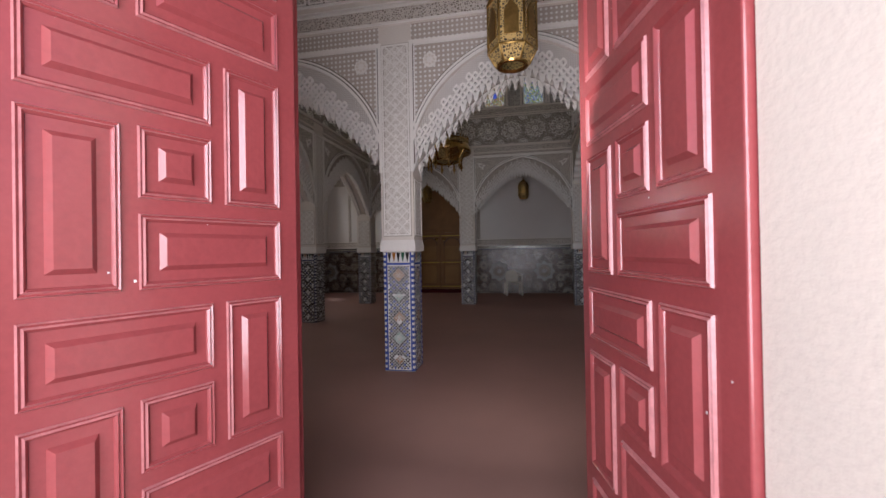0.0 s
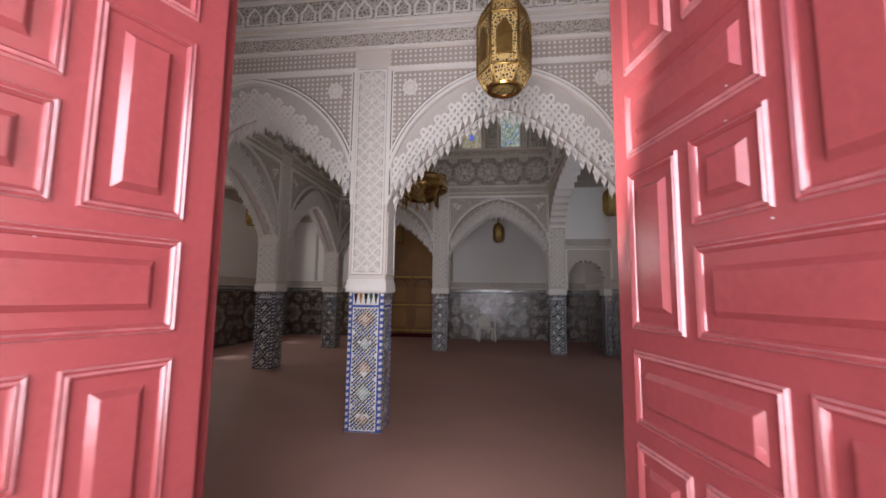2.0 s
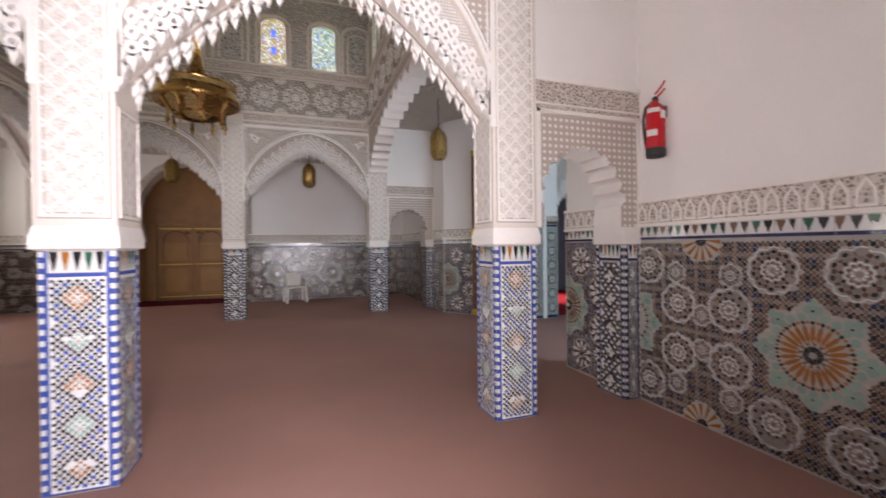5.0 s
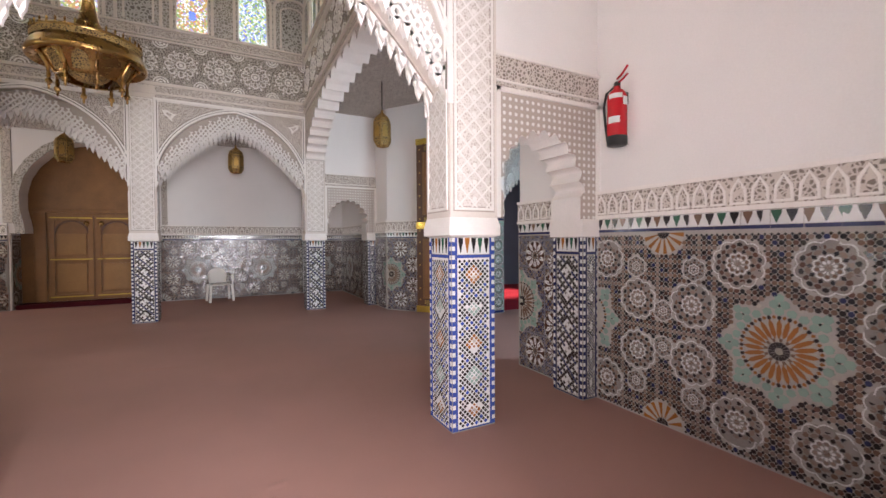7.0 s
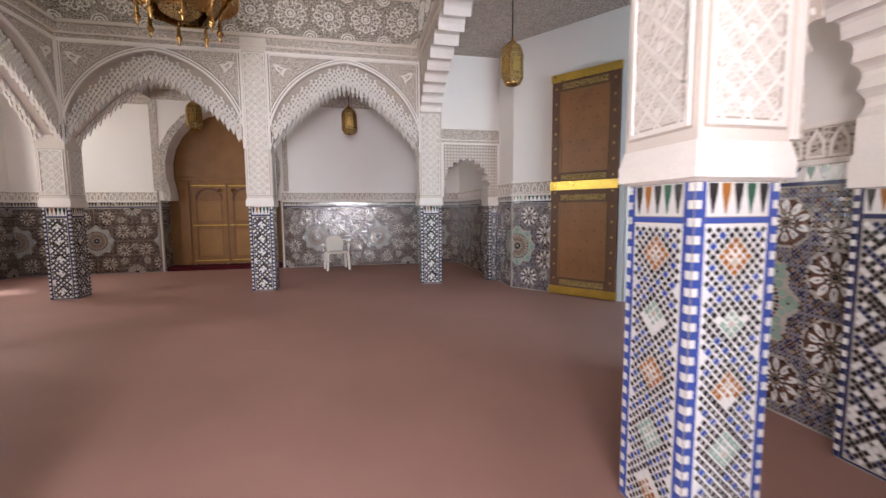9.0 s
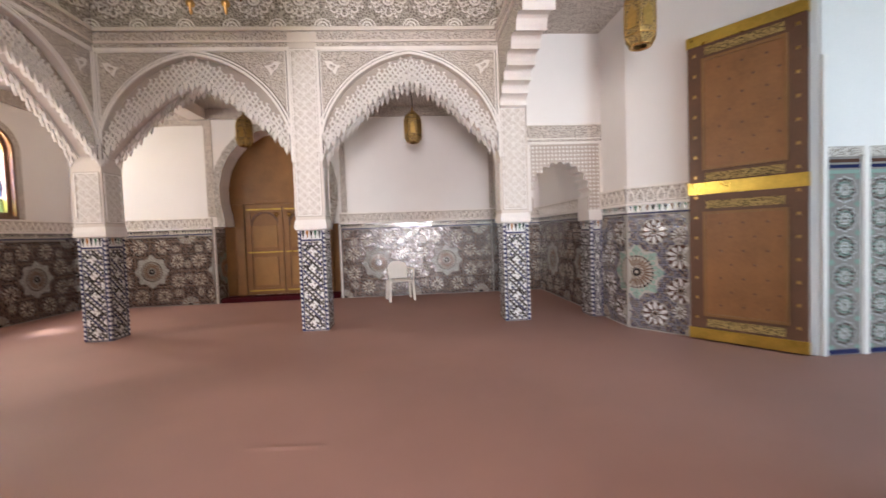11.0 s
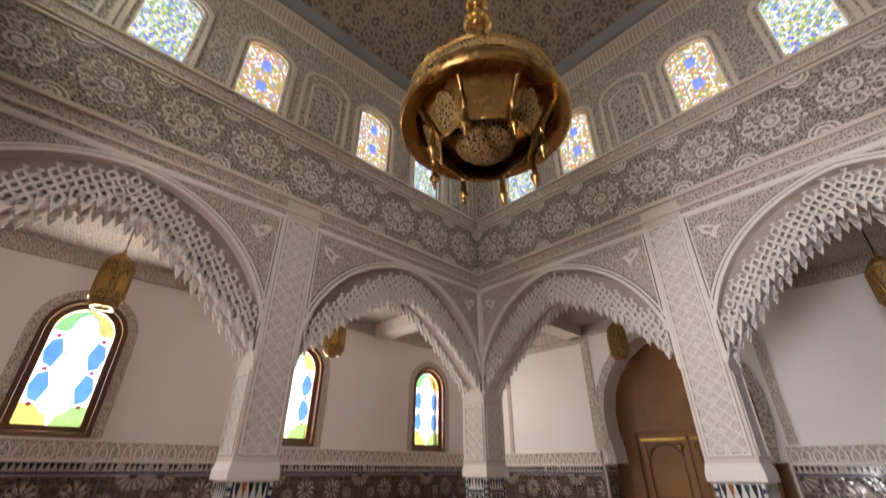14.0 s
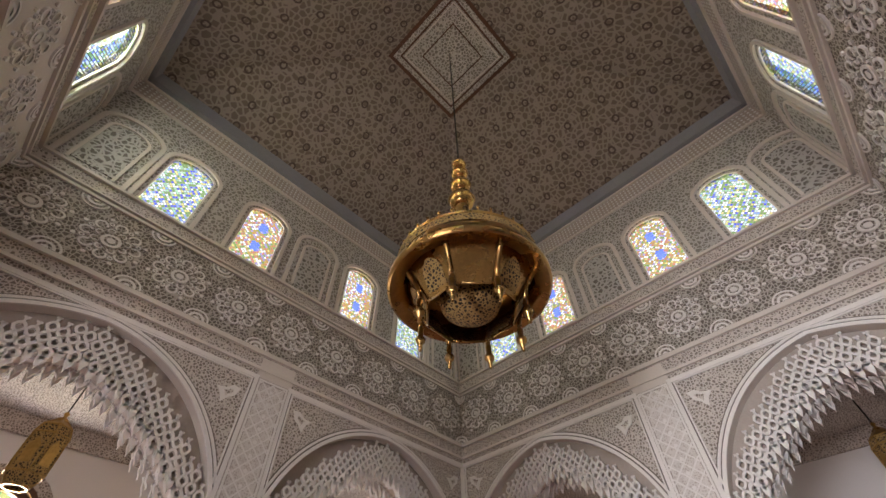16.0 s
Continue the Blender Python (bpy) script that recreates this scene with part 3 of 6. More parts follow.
def lattice_bars(mb, x0, x1, z0, z1, step, w, y0, key):
    """Two families of slanting ribs, cut at the panel's edge."""
    run, n = (x1 - x0), int((z1 - z0) / step) + 2
    for i in range(-int(run / step) - 2, n):
        for sgn in (1, -1):
            za = z0 + i * step
            a, b = (x0, za), (x1, za + run)
            if sgn < 0:
                a, b = (x0, za + run), (x1, za)
            (xa, zA), (xb, zB) = a, b
            t0, t1 = 0.0, 1.0
            dz = zB - zA
            if dz > 0:
                t0, t1 = max(0, (z0 - zA) / dz), min(1, (z1 - zA) / dz)
            else:
                t0, t1 = max(0, (z1 - zA) / dz), min(1, (z0 - zA) / dz)
            if t1 - t0 < 0.05:
                continue
            p, q = (xa + (xb - xa) * t0, zA + dz * t0), (xa + (xb - xa) * t1, zA + dz * t1)
            ox, oz = (-w * 0.35, w * 0.35) if sgn > 0 else (w * 0.35, w * 0.35)
            mb.face([(p[0] - ox, y0, p[1] - oz), (q[0] - ox, y0, q[1] - oz), (q[0] + ox, y0, q[1] + oz), (p[0] + ox, y0, p[1] + oz)][::sgn], key)


def shaft_panel(w, z0, z1):
    """Framed trellis panel on one side of a pier's plaster shaft."""
    mb = Mesh()
    mb.face([(0.03, -0.002, z0 + 0.03), (w - 0.03, -0.002, z0 + 0.03), (w - 0.03, -0.002, z1 - 0.03), (0.03, -0.002, z1 - 0.03)], "trellis")
    o, i = 0.035, 0.055
    mb.ring([(o, z0 + o), (w - o, z0 + o), (w - o, z1 - o), (o, z1 - o)], [(i, z0 + i), (w - i, z0 + i), (w - i, z1 - i), (i, z1 - i)], -0.012, 0.0, "lace")
    # flat darker rings either side of the frame: groove shade as colour
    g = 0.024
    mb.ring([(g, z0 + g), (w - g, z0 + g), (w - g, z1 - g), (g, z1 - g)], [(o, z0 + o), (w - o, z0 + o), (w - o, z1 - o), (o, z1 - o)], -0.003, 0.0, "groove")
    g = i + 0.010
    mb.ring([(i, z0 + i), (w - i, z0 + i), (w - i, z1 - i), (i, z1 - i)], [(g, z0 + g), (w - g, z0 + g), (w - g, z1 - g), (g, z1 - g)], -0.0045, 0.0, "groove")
    lattice_bars(mb, i, w - i, z0 + i, z1 - i, 0.13, 0.014, -0.006, "lace")
    for k in range(int((z1 - z0) / 0.13)):
        for x in (w * 0.5,):
            c = (x, z0 + 0.12 + k * 0.13)
            if c[1] < z1 - 0.1:
                mb.face([(c[0] + 0.022 * math.cos(t), -0.008, c[1] + 0.022 * math.sin(t)) for t in [math.pi / 3 * q for q in range(6)]][::1], "lace")
    return mb


PANELS = {}


def pier(x0, x1, y0, y1, top=TOP, label="square pier with blue and white mosaic foot and carved plaster shaft", sides="SENW", bright=False, loose=""):
    """A tiled foot, a white capital and a carved plaster shaft."""
    base = empty("pier", pose((x0 + x1) / 2, (y0 + y1) / 2, 0), label, category="pillar", group="arcade piers")
    w, d = x1 - x0, y1 - y0
    core = Mesh()
    core.box(-w / 2, w / 2, -d / 2, d / 2, 0, DADO, "grout")
    put("core", core, parent=base)
    cap = Mesh()
    rows = ((0.0, DADO), (0.035, DADO + 0.012), (0.035, DADO + 0.08), (0.018, DADO + 0.15))
    for (e0, za), (e1, zb) in zip(rows, rows[1:]):
        a = [(-w / 2 - e0, -d / 2 - e0, za), (w / 2 + e0, -d / 2 - e0, za), (w / 2 + e0, d / 2 + e0, za), (-w / 2 - e0, d / 2 + e0, za)]
        b = [(-w / 2 - e1, -d / 2 - e1, zb), (w / 2 + e1, -d / 2 - e1, zb), (w / 2 + e1, d / 2 + e1, zb), (-w / 2 - e1, d / 2 + e1, zb)]
        for i in range(4):
            j = (i + 1) % 4
            cap.face([a[i], a[j], b[j], b[i]], "lace")
    put("capital", cap, parent=base, label="white plaster capital")
    sw, sd = w + 0.03, d + 0.03
    sh = Mesh()
    sh.box(-sw / 2, sw / 2, -sd / 2, sd / 2, DADO + 0.15, top, "stucco")
    put("shaft", sh, parent=base, label="carved plaster shaft")
    for s_, ww, m, mp in (("S", w, pose(-w / 2, -d / 2, 0), pose(-sw / 2, -sd / 2, 0)), ("N", w, pose(w / 2, d / 2, 0, 0, 0, 180), pose(sw / 2, sd / 2, 0, 0, 0, 180)),
                          ("E", d, pose(w / 2, -d / 2, 0, 0, 0, 90), pose(sw / 2, -sd / 2, 0, 0, 0, 90)), ("W", d, pose(-w / 2, d / 2, 0, 0, 0, -90), pose(-sw / 2, sd / 2, 0, 0, 0, -90))):
        if s_ in loose:
            face = pier_face(ww, DADO, bright)
            side_ = empty("tiled_side", m, "")
            side_.parent = base
            n_ = 0
            picks = []
            for i, f in enumerate(face.f):
                p = [face.v[j] for j in f]
                if len(f) > 4 or (len(f) == 4 and abs(p[0][2] - p[1][2]) < 1e-4 and abs(p[0][0] - p[1][0]) < 0.03):
                    picks.append(i)
            loose_tiles(face, side_, picks[:140])
            put("mosaic", face, None, side_, "blue, white and black mosaic tiles", kind="stuff")
        else:
            put("mosaic", pier_face_data(ww, DADO, bright), m, base, "blue, white and black mosaic tiles", kind="stuff")
        if s_ in sides:
            hi = min(top, 4.14)
        else:
            hi = 2.45
        key = (round(ww, 2), round(hi, 2))
        if key not in PANELS:
            PANELS[key] = shaft_panel(ww + 0.03, DADO + 0.17, hi).data("trellis_panel")
        put("trellis_panel", PANELS[key], mp, base, kind="stuff")
    return base


# ---- arches ----
def pointed(w, spring, apex, n=28):
    """Points of a two-centred arch from the left springing over the apex to the right one."""
    h, r = w / 2, apex - spring
    R = (h * h + r * r) / (2 * h)
    a = math.atan2(r, R - h) if R > h else math.pi - math.atan2(r, h - R)
    left = [(R - R * math.cos(a * i / n), spring + R * math.sin(a * i / n)) for i in range(n + 1)]
    return left + [(w - x, z) for x, z in reversed(left[:-1])]


def height_at(curve, x):
    for (xa, za), (xb, zb) in zip(curve, curve[1:]):
        if xa <= x <= xb:
            return za + (zb - za) * (x - xa) / max(xb - xa, 1e-6)
    return curve[0][1]


def grow(curve, d):
    """The curve moved outwards."""
    out = []
    for i, (x, z) in enumerate(curve):
        a, b = curve[max(i - 1, 0)], curve[min(i + 1, len(curve) - 1)]
        tx, tz = b[0] - a[0], b[1] - a[1]
        l = math.hypot(tx, tz)
        out.append((x - tz / l * d, z + tx / l * d))
    return out


def cell(mb, x, z, w, h, y0, y1, key="lace", hole=0.5):
    """An almond-shaped frame standing on its point."""
    shape = [(0, -0.5), (0.3, -0.3), (0.5, 0.0), (0.32, 0.3), (0, 0.5), (-0.32, 0.3), (-0.5, 0.0), (-0.3, -0.3)]
    mb.ring([(x + a * w, z + b * h) for a, b in shape], [(x + a * w * hole, z + b * h * hole) for a, b in shape], y0, y1, key)


def drop(mb, x, z, w, h, y0, y1, key="lace"):
    """A hanging tip."""
    mb.prism([(x - w / 2, z), (x - w * 0.42, z - h * 0.45), (x - w * 0.12, z - h * 0.75), (x, z - h), (x + w * 0.12, z - h * 0.75), (x + w * 0.42, z - h * 0.45), (x + w / 2, z)], y0, y1, key)


def lace_side(w, curve, apex_in, spring, y0, sgn, open_work):
    """The hanging stalactite fringe under an arch, on one face. y0: the face, sgn: the way into the wall."""
    mb = Mesh()
    n = 34
    cw = w / n
    h = w / 2
    low, high = [], []
    for i in range(81):
        x = w * (1 - math.cos(math.pi * i / 80)) / 2
        s_ = 1 - abs(x - h) / h
        zo = height_at(curve, x) + 0.01
        low.append((x, min(spring + 0.10 + (apex_in - spring - 0.04) * (1 - (1 - s_) ** 1.55), zo - 0.002)))
        high.append((x, zo))
    ya, yb = sorted((y0 + sgn * (0.11 if open_work else 0.055), y0 + sgn * 0.135))
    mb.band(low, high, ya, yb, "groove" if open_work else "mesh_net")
    ya, yb = sorted((y0 + sgn * 0.1355, y0 + sgn * 0.15))
    mb.band(low, high, ya, yb, "stucco")
    made = [mb]
    ch = 0.10
    for i in range(n):
        mb = Mesh()
        made.append(mb)
        x = (i + 0.5) * cw
        s_ = 1 - abs(x - h) / h
        zo = height_at(curve, x)
        zi = min(spring + 0.06 + (apex_in - spring - 0.06) * (1 - (1 - s_) ** 1.55), zo - 0.10)
        for layer, (ya, yb, dz) in enumerate(((0.010, 0.042, 0.0), (0.055, 0.10, 0.04))):
            a, b = sorted((y0 + sgn * ya, y0 + sgn * yb))
            z = zi + dz
            if i % 2:
                z += ch / 2
            drop(mb, x, z + 0.012, cw * (0.70 if layer == 0 else 0.9), 0.105 + 0.02 * (i % 2), a, b)
            k = 0
            while z + ch * 0.6 < zo - (0.09 if open_work else 0.04) and k < (3 if layer == 0 else 1):
                cell(mb, x, z + ch * 0.45, cw * 1.18, ch * 1.2, a, b, "lace", 0.52 if open_work else 0.40)
                z += ch
                k += 1
            if layer == 0 and open_work:
                drop(mb, x, z + 0.035, cw * 0.3, 0.06, a, b)
                for dx in (-0.012, 0.012):
                    mb.face([(x + dx - 0.010, a, z + 0.022), (x + dx + 0.010, a, z + 0.022), (x + dx + 0.010, a, z + 0.042), (x + dx - 0.010, a, z + 0.042)], "lace")
    return made


def wall_over(mb, curve, x0, x1, top, y0, y1, front, back, soffit):
    pts = [(x0, curve[0][1])] + curve + [(x1, curve[-1][1])] if curve[0][0] > x0 + 1e-6 else curve
    for (xa, za), (xb, zb) in zip(pts, pts[1:]):
        if xb - xa > 1e-6:
            mb.face([(xa, y0, za), (xb, y0, zb), (xb, y0, top), (xa, y0, top)], front)
            mb.face([(xb, y1, zb), (xa, y1, za), (xa, y1, top), (xb, y1, top)], back)
        mb.face([(xb, y0, zb), (xa, y0, za), (xa, y1, za), (xb, y1, zb)], soffit)


def hang_fringe(ob, made):
    plate = put("fringe_ground", made[0], parent=ob, label="recessed ground behind the fringe")
    for mesh in made[1:]:
        put("pendant", mesh, parent=plate)


def medallion(mb, c, r, y, key="lace"):
    tau = 2 * math.pi
    mb.prism([(c[0] + r * (1 if i % 2 else 0.86) * math.cos(tau * i / 24), c[1] + r * (1 if i % 2 else 0.86) * math.sin(tau * i / 24)) for i in range(24)], y, y + 0.02, key)
    for i in range(8):
        a = tau * i / 8
        mb.prism([(c[0] + r * 0.55 * math.cos(a) + r * 0.16 * math.cos(tau * q / 6), c[1] + r * 0.55 * math.sin(a) + r * 0.16 * math.sin(tau * q / 6)) for q in range(6)], y - 0.008, y, "stucco")


def knot(mb, c, s, y, mirror=1):
    """A small looped knot ornament."""
    shape = [(-1, 0.7), (-0.3, 0.75), (0.2, 0.35), (1.0, 0.2), (0.55, -0.25), (0.25, -1.0), (-0.2, -0.4), (-0.7, -0.1)]
    o = [(c[0] + mirror * a * s, c[1] + b * s) for a, b in shape]
    i = [(c[0] + mirror * (a * 0.45 - 0.05) * s, c[1] + (b * 0.45 + 0.02) * s) for a, b in shape]
    mb.ring(o, i, y - 0.012, y, "lace")


def arch_bay(name, m, w, thick, south, north, top=TOP, apex=4.03, apex_in=3.62, spring=SPRING):
    """One bay of an arcade between two piers; x runs from pier to pier, -y is its outer face."""
    wall = Mesh()
    curve = pointed(w, spring, apex)
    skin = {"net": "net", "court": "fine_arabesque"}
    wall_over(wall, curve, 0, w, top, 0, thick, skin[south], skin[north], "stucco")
    ob = put(name, wall, m, kind="structure", label="arch of carved plaster with a hanging stalactite fringe", category="arch")
    trim = Mesh()
    for y, style in ((0.0, south), (thick, north)):
        sg = -1 if y == 0 else 1
        for d0, d1, out in ((0.0, 0.035, 0.022), (0.05, 0.075, 0.014)):
            lo, hi = grow(curve, d0), grow(curve, d1)
            lo, hi = [(min(max(x, 0.0), w), z) for x, z in lo], [(min(max(x, 0.0), w), min(z, top)) for x, z in hi]
            a, b = sorted((y + sg * out, y + sg * 0.001))
            trim.band(lo, hi, a, b, "lace")
        a, b = sorted((y + sg * 0.018, y + sg * 0.001))
        for x in (0.0, w - 0.045):
            trim.box(x, x + 0.045, a, b, spring, 4.14, "lace")
        trim.box(0.045, w - 0.045, a, b, 4.095, 4.14, "lace")
        for x in (0.06, w - 0.075):
            trim.box(x, x + 0.015, a, b, spring + 0.3, 4.09, "lace")
        trim.box(0.075, w - 0.075, a, b, 4.075, 4.09, "lace")
        # thin dark strips between the mouldings, painting in the shade of grooves
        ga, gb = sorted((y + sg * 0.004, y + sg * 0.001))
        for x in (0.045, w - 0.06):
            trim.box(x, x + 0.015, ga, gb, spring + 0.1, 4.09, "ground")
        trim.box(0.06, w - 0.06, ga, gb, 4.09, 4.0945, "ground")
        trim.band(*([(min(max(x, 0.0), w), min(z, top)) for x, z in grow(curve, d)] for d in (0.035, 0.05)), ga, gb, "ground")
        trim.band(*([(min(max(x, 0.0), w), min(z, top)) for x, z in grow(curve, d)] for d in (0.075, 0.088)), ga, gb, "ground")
        yy = y + sg * 0.012
        if style == "net":
            for x in (0.27, w - 0.27):
                medallion(trim, (x, 3.87), 0.095, min(yy, y - 0.02) if sg < 0 else y)
        else:
            for x, q in ((0.25, 1), (w - 0.25, -1)):
                knot(trim, (x, 3.85), 0.115, y if sg < 0 else y + 0.012, q)
    put("moulding", trim, parent=ob)
    sof = Mesh()
    line = []
    for i in range(61):
        x = w * (1 - math.cos(math.pi * i / 60)) / 2
        s_ = 1 - abs(x - w / 2) / (w / 2)
        line.append((x, min(spring + 0.102 + (apex_in - spring - 0.04) * (1 - (1 - s_) ** 1.55), height_at(curve, x) - 0.01)))
    sof.band(line, [(x, z + 0.02) for x, z in line], 0.108, thick - 0.108, "stucco")
    put("soffit", sof, parent=ob)
    for y, sg, style in ((0.0, 1, south), (thick, -1, north)):
        hang_fringe(ob, lace_side(w, curve, apex_in, spring, y, sg, style == "court"))
    return ob


def lobed_curve(x0, x1, spring, apex, n):
    """A row of small round lobes along a round arch, from left to right."""
    c, r = (x0 + x1) / 2, (x1 - x0) / 2
    pts = [(x0, spring)]
    rise = apex - spring
    for i in range(n):
        a0, a1 = math.pi * (1 - i / n), math.pi * (1 - (i + 1) / n)
        p, q = (c + r * math.cos(a0), spring + rise * math.sin(a0)), (c + r * math.cos(a1), spring + rise * math.sin(a1))
        for k in range(1, 6):
            t = k / 6
            bx, bz = p[0] + (q[0] - p[0]) * t, p[1] + (q[1] - p[1]) * t
            nx, nz = math.cos((a0 + a1) / 2), math.sin((a0 + a1) / 2)
            d = math.sin(math.pi * t) * 0.45 * math.hypot(q[0] - p[0], q[1] - p[1])
            pts.append((bx + nx * d, bz + nz * d))
        pts.append(q)
    return pts


def lobed_body(mb, lobes, k, xa, xb, zlow, ztop, y0, y1, front, back):
    """The wall round a lobed opening, in two halves parted at the crown."""
    mid_ = lobes[k][0]
    left = [(xa, ztop), (xa, zlow)] + lobes[:k + 1] + [(mid_, ztop)]
    right = [(mid_, ztop)] + lobes[k:] + [(xb, zlow), (xb, ztop)]
    for half_ in (left, right):
        mb.face([(x, y0, z) for x, z in half_], front)
        mb.face([(x, y1, z) for x, z in reversed(half_)], back)
    for (ax, az), (bx, bz) in zip(lobes, lobes[1:]):
        mb.face([(bx, y0, bz), (ax, y0, az), (ax, y1, az), (bx, y1, bz)], "lace")


def lobed_arch(name, m, w, thick, plain_top):
    """Small many-lobed doorway arch between a pier and the side wall."""
    wall = Mesh()
    x0, x1 = 0.05, w - 0.20
    c = lobed_curve(x0 + 0.03, x1 - 0.03, 1.86, 2.36, 11)
    lobes = [(x0 + 0.03, 1.66)] + c + [(x1 - 0.03, 1.66)]
    k = len(lobes) // 2
    lobed_body(wall, lobes, k, 0.0, w, 1.66, 2.70, 0, thick, "net", "net")
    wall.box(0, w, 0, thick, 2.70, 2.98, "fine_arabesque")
    wall.box(0, w, 0.015, thick - 0.015, 2.98, plain_top, "plaster")
    ob = put(name, wall, m, kind="structure", label="small many-lobed arch of white plaster with a dotted net panel", category="arch")
    trim = Mesh()
    for a, b in ((-0.02, 0.0), (thick, thick + 0.02)):
        for x in (0.0, w - 0.04):
            trim.box(x, x + 0.04, a, b, 1.66, 2.70, "lace")
        trim.box(0, w, a, b, 2.665, 2.70, "lace")
        trim.box(0, w, a, b, 2.74, 2.755, "lace")
        trim.box(0, w, a, b, 2.95, 2.98, "lace")
    put("moulding", trim, parent=ob)
    jamb = Mesh()
    jamb.box(x1, w, 0.0, thick, 0, DADO, "grout")
    jamb.box(x1 - 0.03, w, -0.03, thick + 0.02, DADO, 1.66, "lace")
    put("jamb", jamb, parent=ob, label="white plaster impost on a tiled jamb")
    for mm, ww in ((pose(x1, -0.001, 0), w - x1), (pose(x1 - 0.001, thick, 0, 0, 0, -90), thick), (pose(w, thick + 0.001, 0, 0, 0, 180), w - x1)):
        put("mosaic", pier_face_data(max(ww, 0.2), DADO, False), mm, ob, "dark mosaic tiles", kind="stuff")
    return ob


# ---- setting ----
def slab(name, x0, x1, y0, y1, z0, z1, key, label="", **tags):
    mb = Mesh()
    mb.box(x0, x1, y0, y1, z0, z1, key)
    return put(name, mb, label=label, kind="structure", **tags)


slab("floor", XW - 0.3, 9.2, 1.0, YB + 1.2, -0.2, 0.0, "carpet", "brown-red wall-to-wall carpet, slightly creased", category="carpet")
slab("ground", -300, 300, -300, 0.995, -0.25, -0.03, "paving", "pale paved ground outside the entrance", category="ground")
slab("side_floor", 4.5, 9.0, 9.75, 13.9, 0.0, 0.006, "redcarpet", "crimson carpet in the side room", category="carpet")


def wall_with_holes(name, m, length, top, thick, holes, key, label, outer=None):
    """A wall in its own frame; holes: rows of x0, x1, z0, z1 with a round head of the half width."""
    mb = Mesh()
    xs = 0.0
    for x0, x1, z0, z1 in sorted(holes):
        mb.box(xs, x0, 0, thick, 0, top, key)
        if z0 > 0:
            mb.box(x0, x1, 0, thick, 0, z0, key)
        r = (x1 - x0) / 2
        n = 12
        c = [(x0 + r - r * math.cos(math.pi * i / n), z1 - r + r * math.sin(math.pi * i / n)) for i in range(n + 1)]
        wall_over(mb, c, x0, x1, top, 0, thick, key, key, key)
        xs = x1
    mb.box(xs, length, 0, thick, 0, top, key)
    return put(name, mb, m, label=label, kind="structure", category="wall")


AISLE_WINDOWS = (7.40, 10.40, 13.42)
left_len = YB + 0.3 - 0.9
wall_with_holes("wall_west", facing_east(XW, 0.9), left_len, 5.4, 0.35, [(wy - 0.9 - 0.44, wy - 0.9 + 0.44, 1.93, 3.60) for wy in AISLE_WINDOWS], "plaster", "white plastered wall with arched stained-glass windows")

# back wall with the deep door recess
DX0, DX1 = -4.75, -2.05
back = Mesh()
back.box(0, DX0 - XW, 0, 0.45, 0, 4.6, "plaster")
back.box(DX1 - XW, XR - XW, 0, 0.45, 0, 4.6, "plaster")
mid, half = (DX0 + DX1) / 2 - XW, (DX1 - DX0) / 2
side = [(-1.10, 1.70), (-1.13, 1.95), (-1.19, 2.25), (-1.19, 2.6), (-1.11, 2.95), (-0.95, 3.25), (-0.68, 3.55), (-0.35, 3.75), (0, 3.84)]
horse = [(mid + a, b) for a, b in side] + [(mid - a, b) for a, b in reversed(side[:-1])]
left_part = [(mid - half, 1.70)] + [(x, z) for x, z in horse[:9]] + [(mid, 4.6), (mid - half, 4.6)]
right_part = [(mid, 4.6)] + [(x, z) for x, z in horse[8:]] + [(mid + half, 1.70), (mid + half, 4.6)]
back.prism(left_part, 0, 0.45, "plaster")
back.prism(right_part, 0, 0.45, "plaster")
put("wall_north", back, facing_south(XW, YB), label="white plastered wall with a horseshoe-arched door recess", kind="structure", category="wall")
slab("wall_behind_door", DX0 - 0.4, DX1 + 0.4, YB + 0.95, YB + 1.2, 0, 4.6, "plaster", "plain plastered wall closing the door recess", category="wall")
ring = Mesh()
ring.band([(x - mid, z) for x, z in horse], [(x - mid, z) for x, z in grow(horse, 0.16)], -0.012, 0.0, "arabesque")
put("trim", ring, facing_south((DX0 + DX1) / 2, YB), label="carved band round the horseshoe arch", kind="structure", category="trim")

# right-hand wall, its opening and the splayed part with the open door
slab("wall_east_front", XR, XR + 0.28, 0.9, 6.55, 0, 5.4, "plaster", "white plastered wall", category="wall")
slab("wall_east_back", XR, XR + 0.28, 11.12, YB + 0.45, 0, 5.0, "plaster", "white plastered wall", category="wall")
splay = Vector((3.66, 9.55, 0)) - Vector((XR, 11.12, 0))
SPLAY = Matrix.Translation((XR, 11.12, 0)) @ Matrix.Rotation(math.atan2(splay.y, splay.x), 4, "Z")
sp = Mesh()
sp.box(0, splay.length, 0, 0.2, 0, 4.6, "plaster")
put("wall_splay", sp, SPLAY, label="slanting white plastered wall", kind="structure", category="wall")
slab("wall_side_pier", 3.70, 4.48, 9.55, 10.0, 0, 4.6, "plaster", "white wall pier with tile panels", category="wall")
# far walls and ceiling take the dark colour in place of real shade
slab("wall_side_far", 3.2, 9.0, 13.9, 14.2, 0, 4.6, "shade", "wall of the side room, its shade put into the colour", category="wall")
slab("wall_side_east", 9.0, 9.2, 4.4, 14.2, 0, 4.6, "shade", "wall of the side room, its shade put into the colour", category="wall")
slab("wall_side_south", XR + 0.28, 3.6, 4.5, 4.7, 0, 4.6, "plaster", "wall of the side room", category="wall")
slab("wall_side_south", 5.2, 9.2, 4.5, 4.7, 0, 4.6, "plaster", "wall of the side room", category="wall")
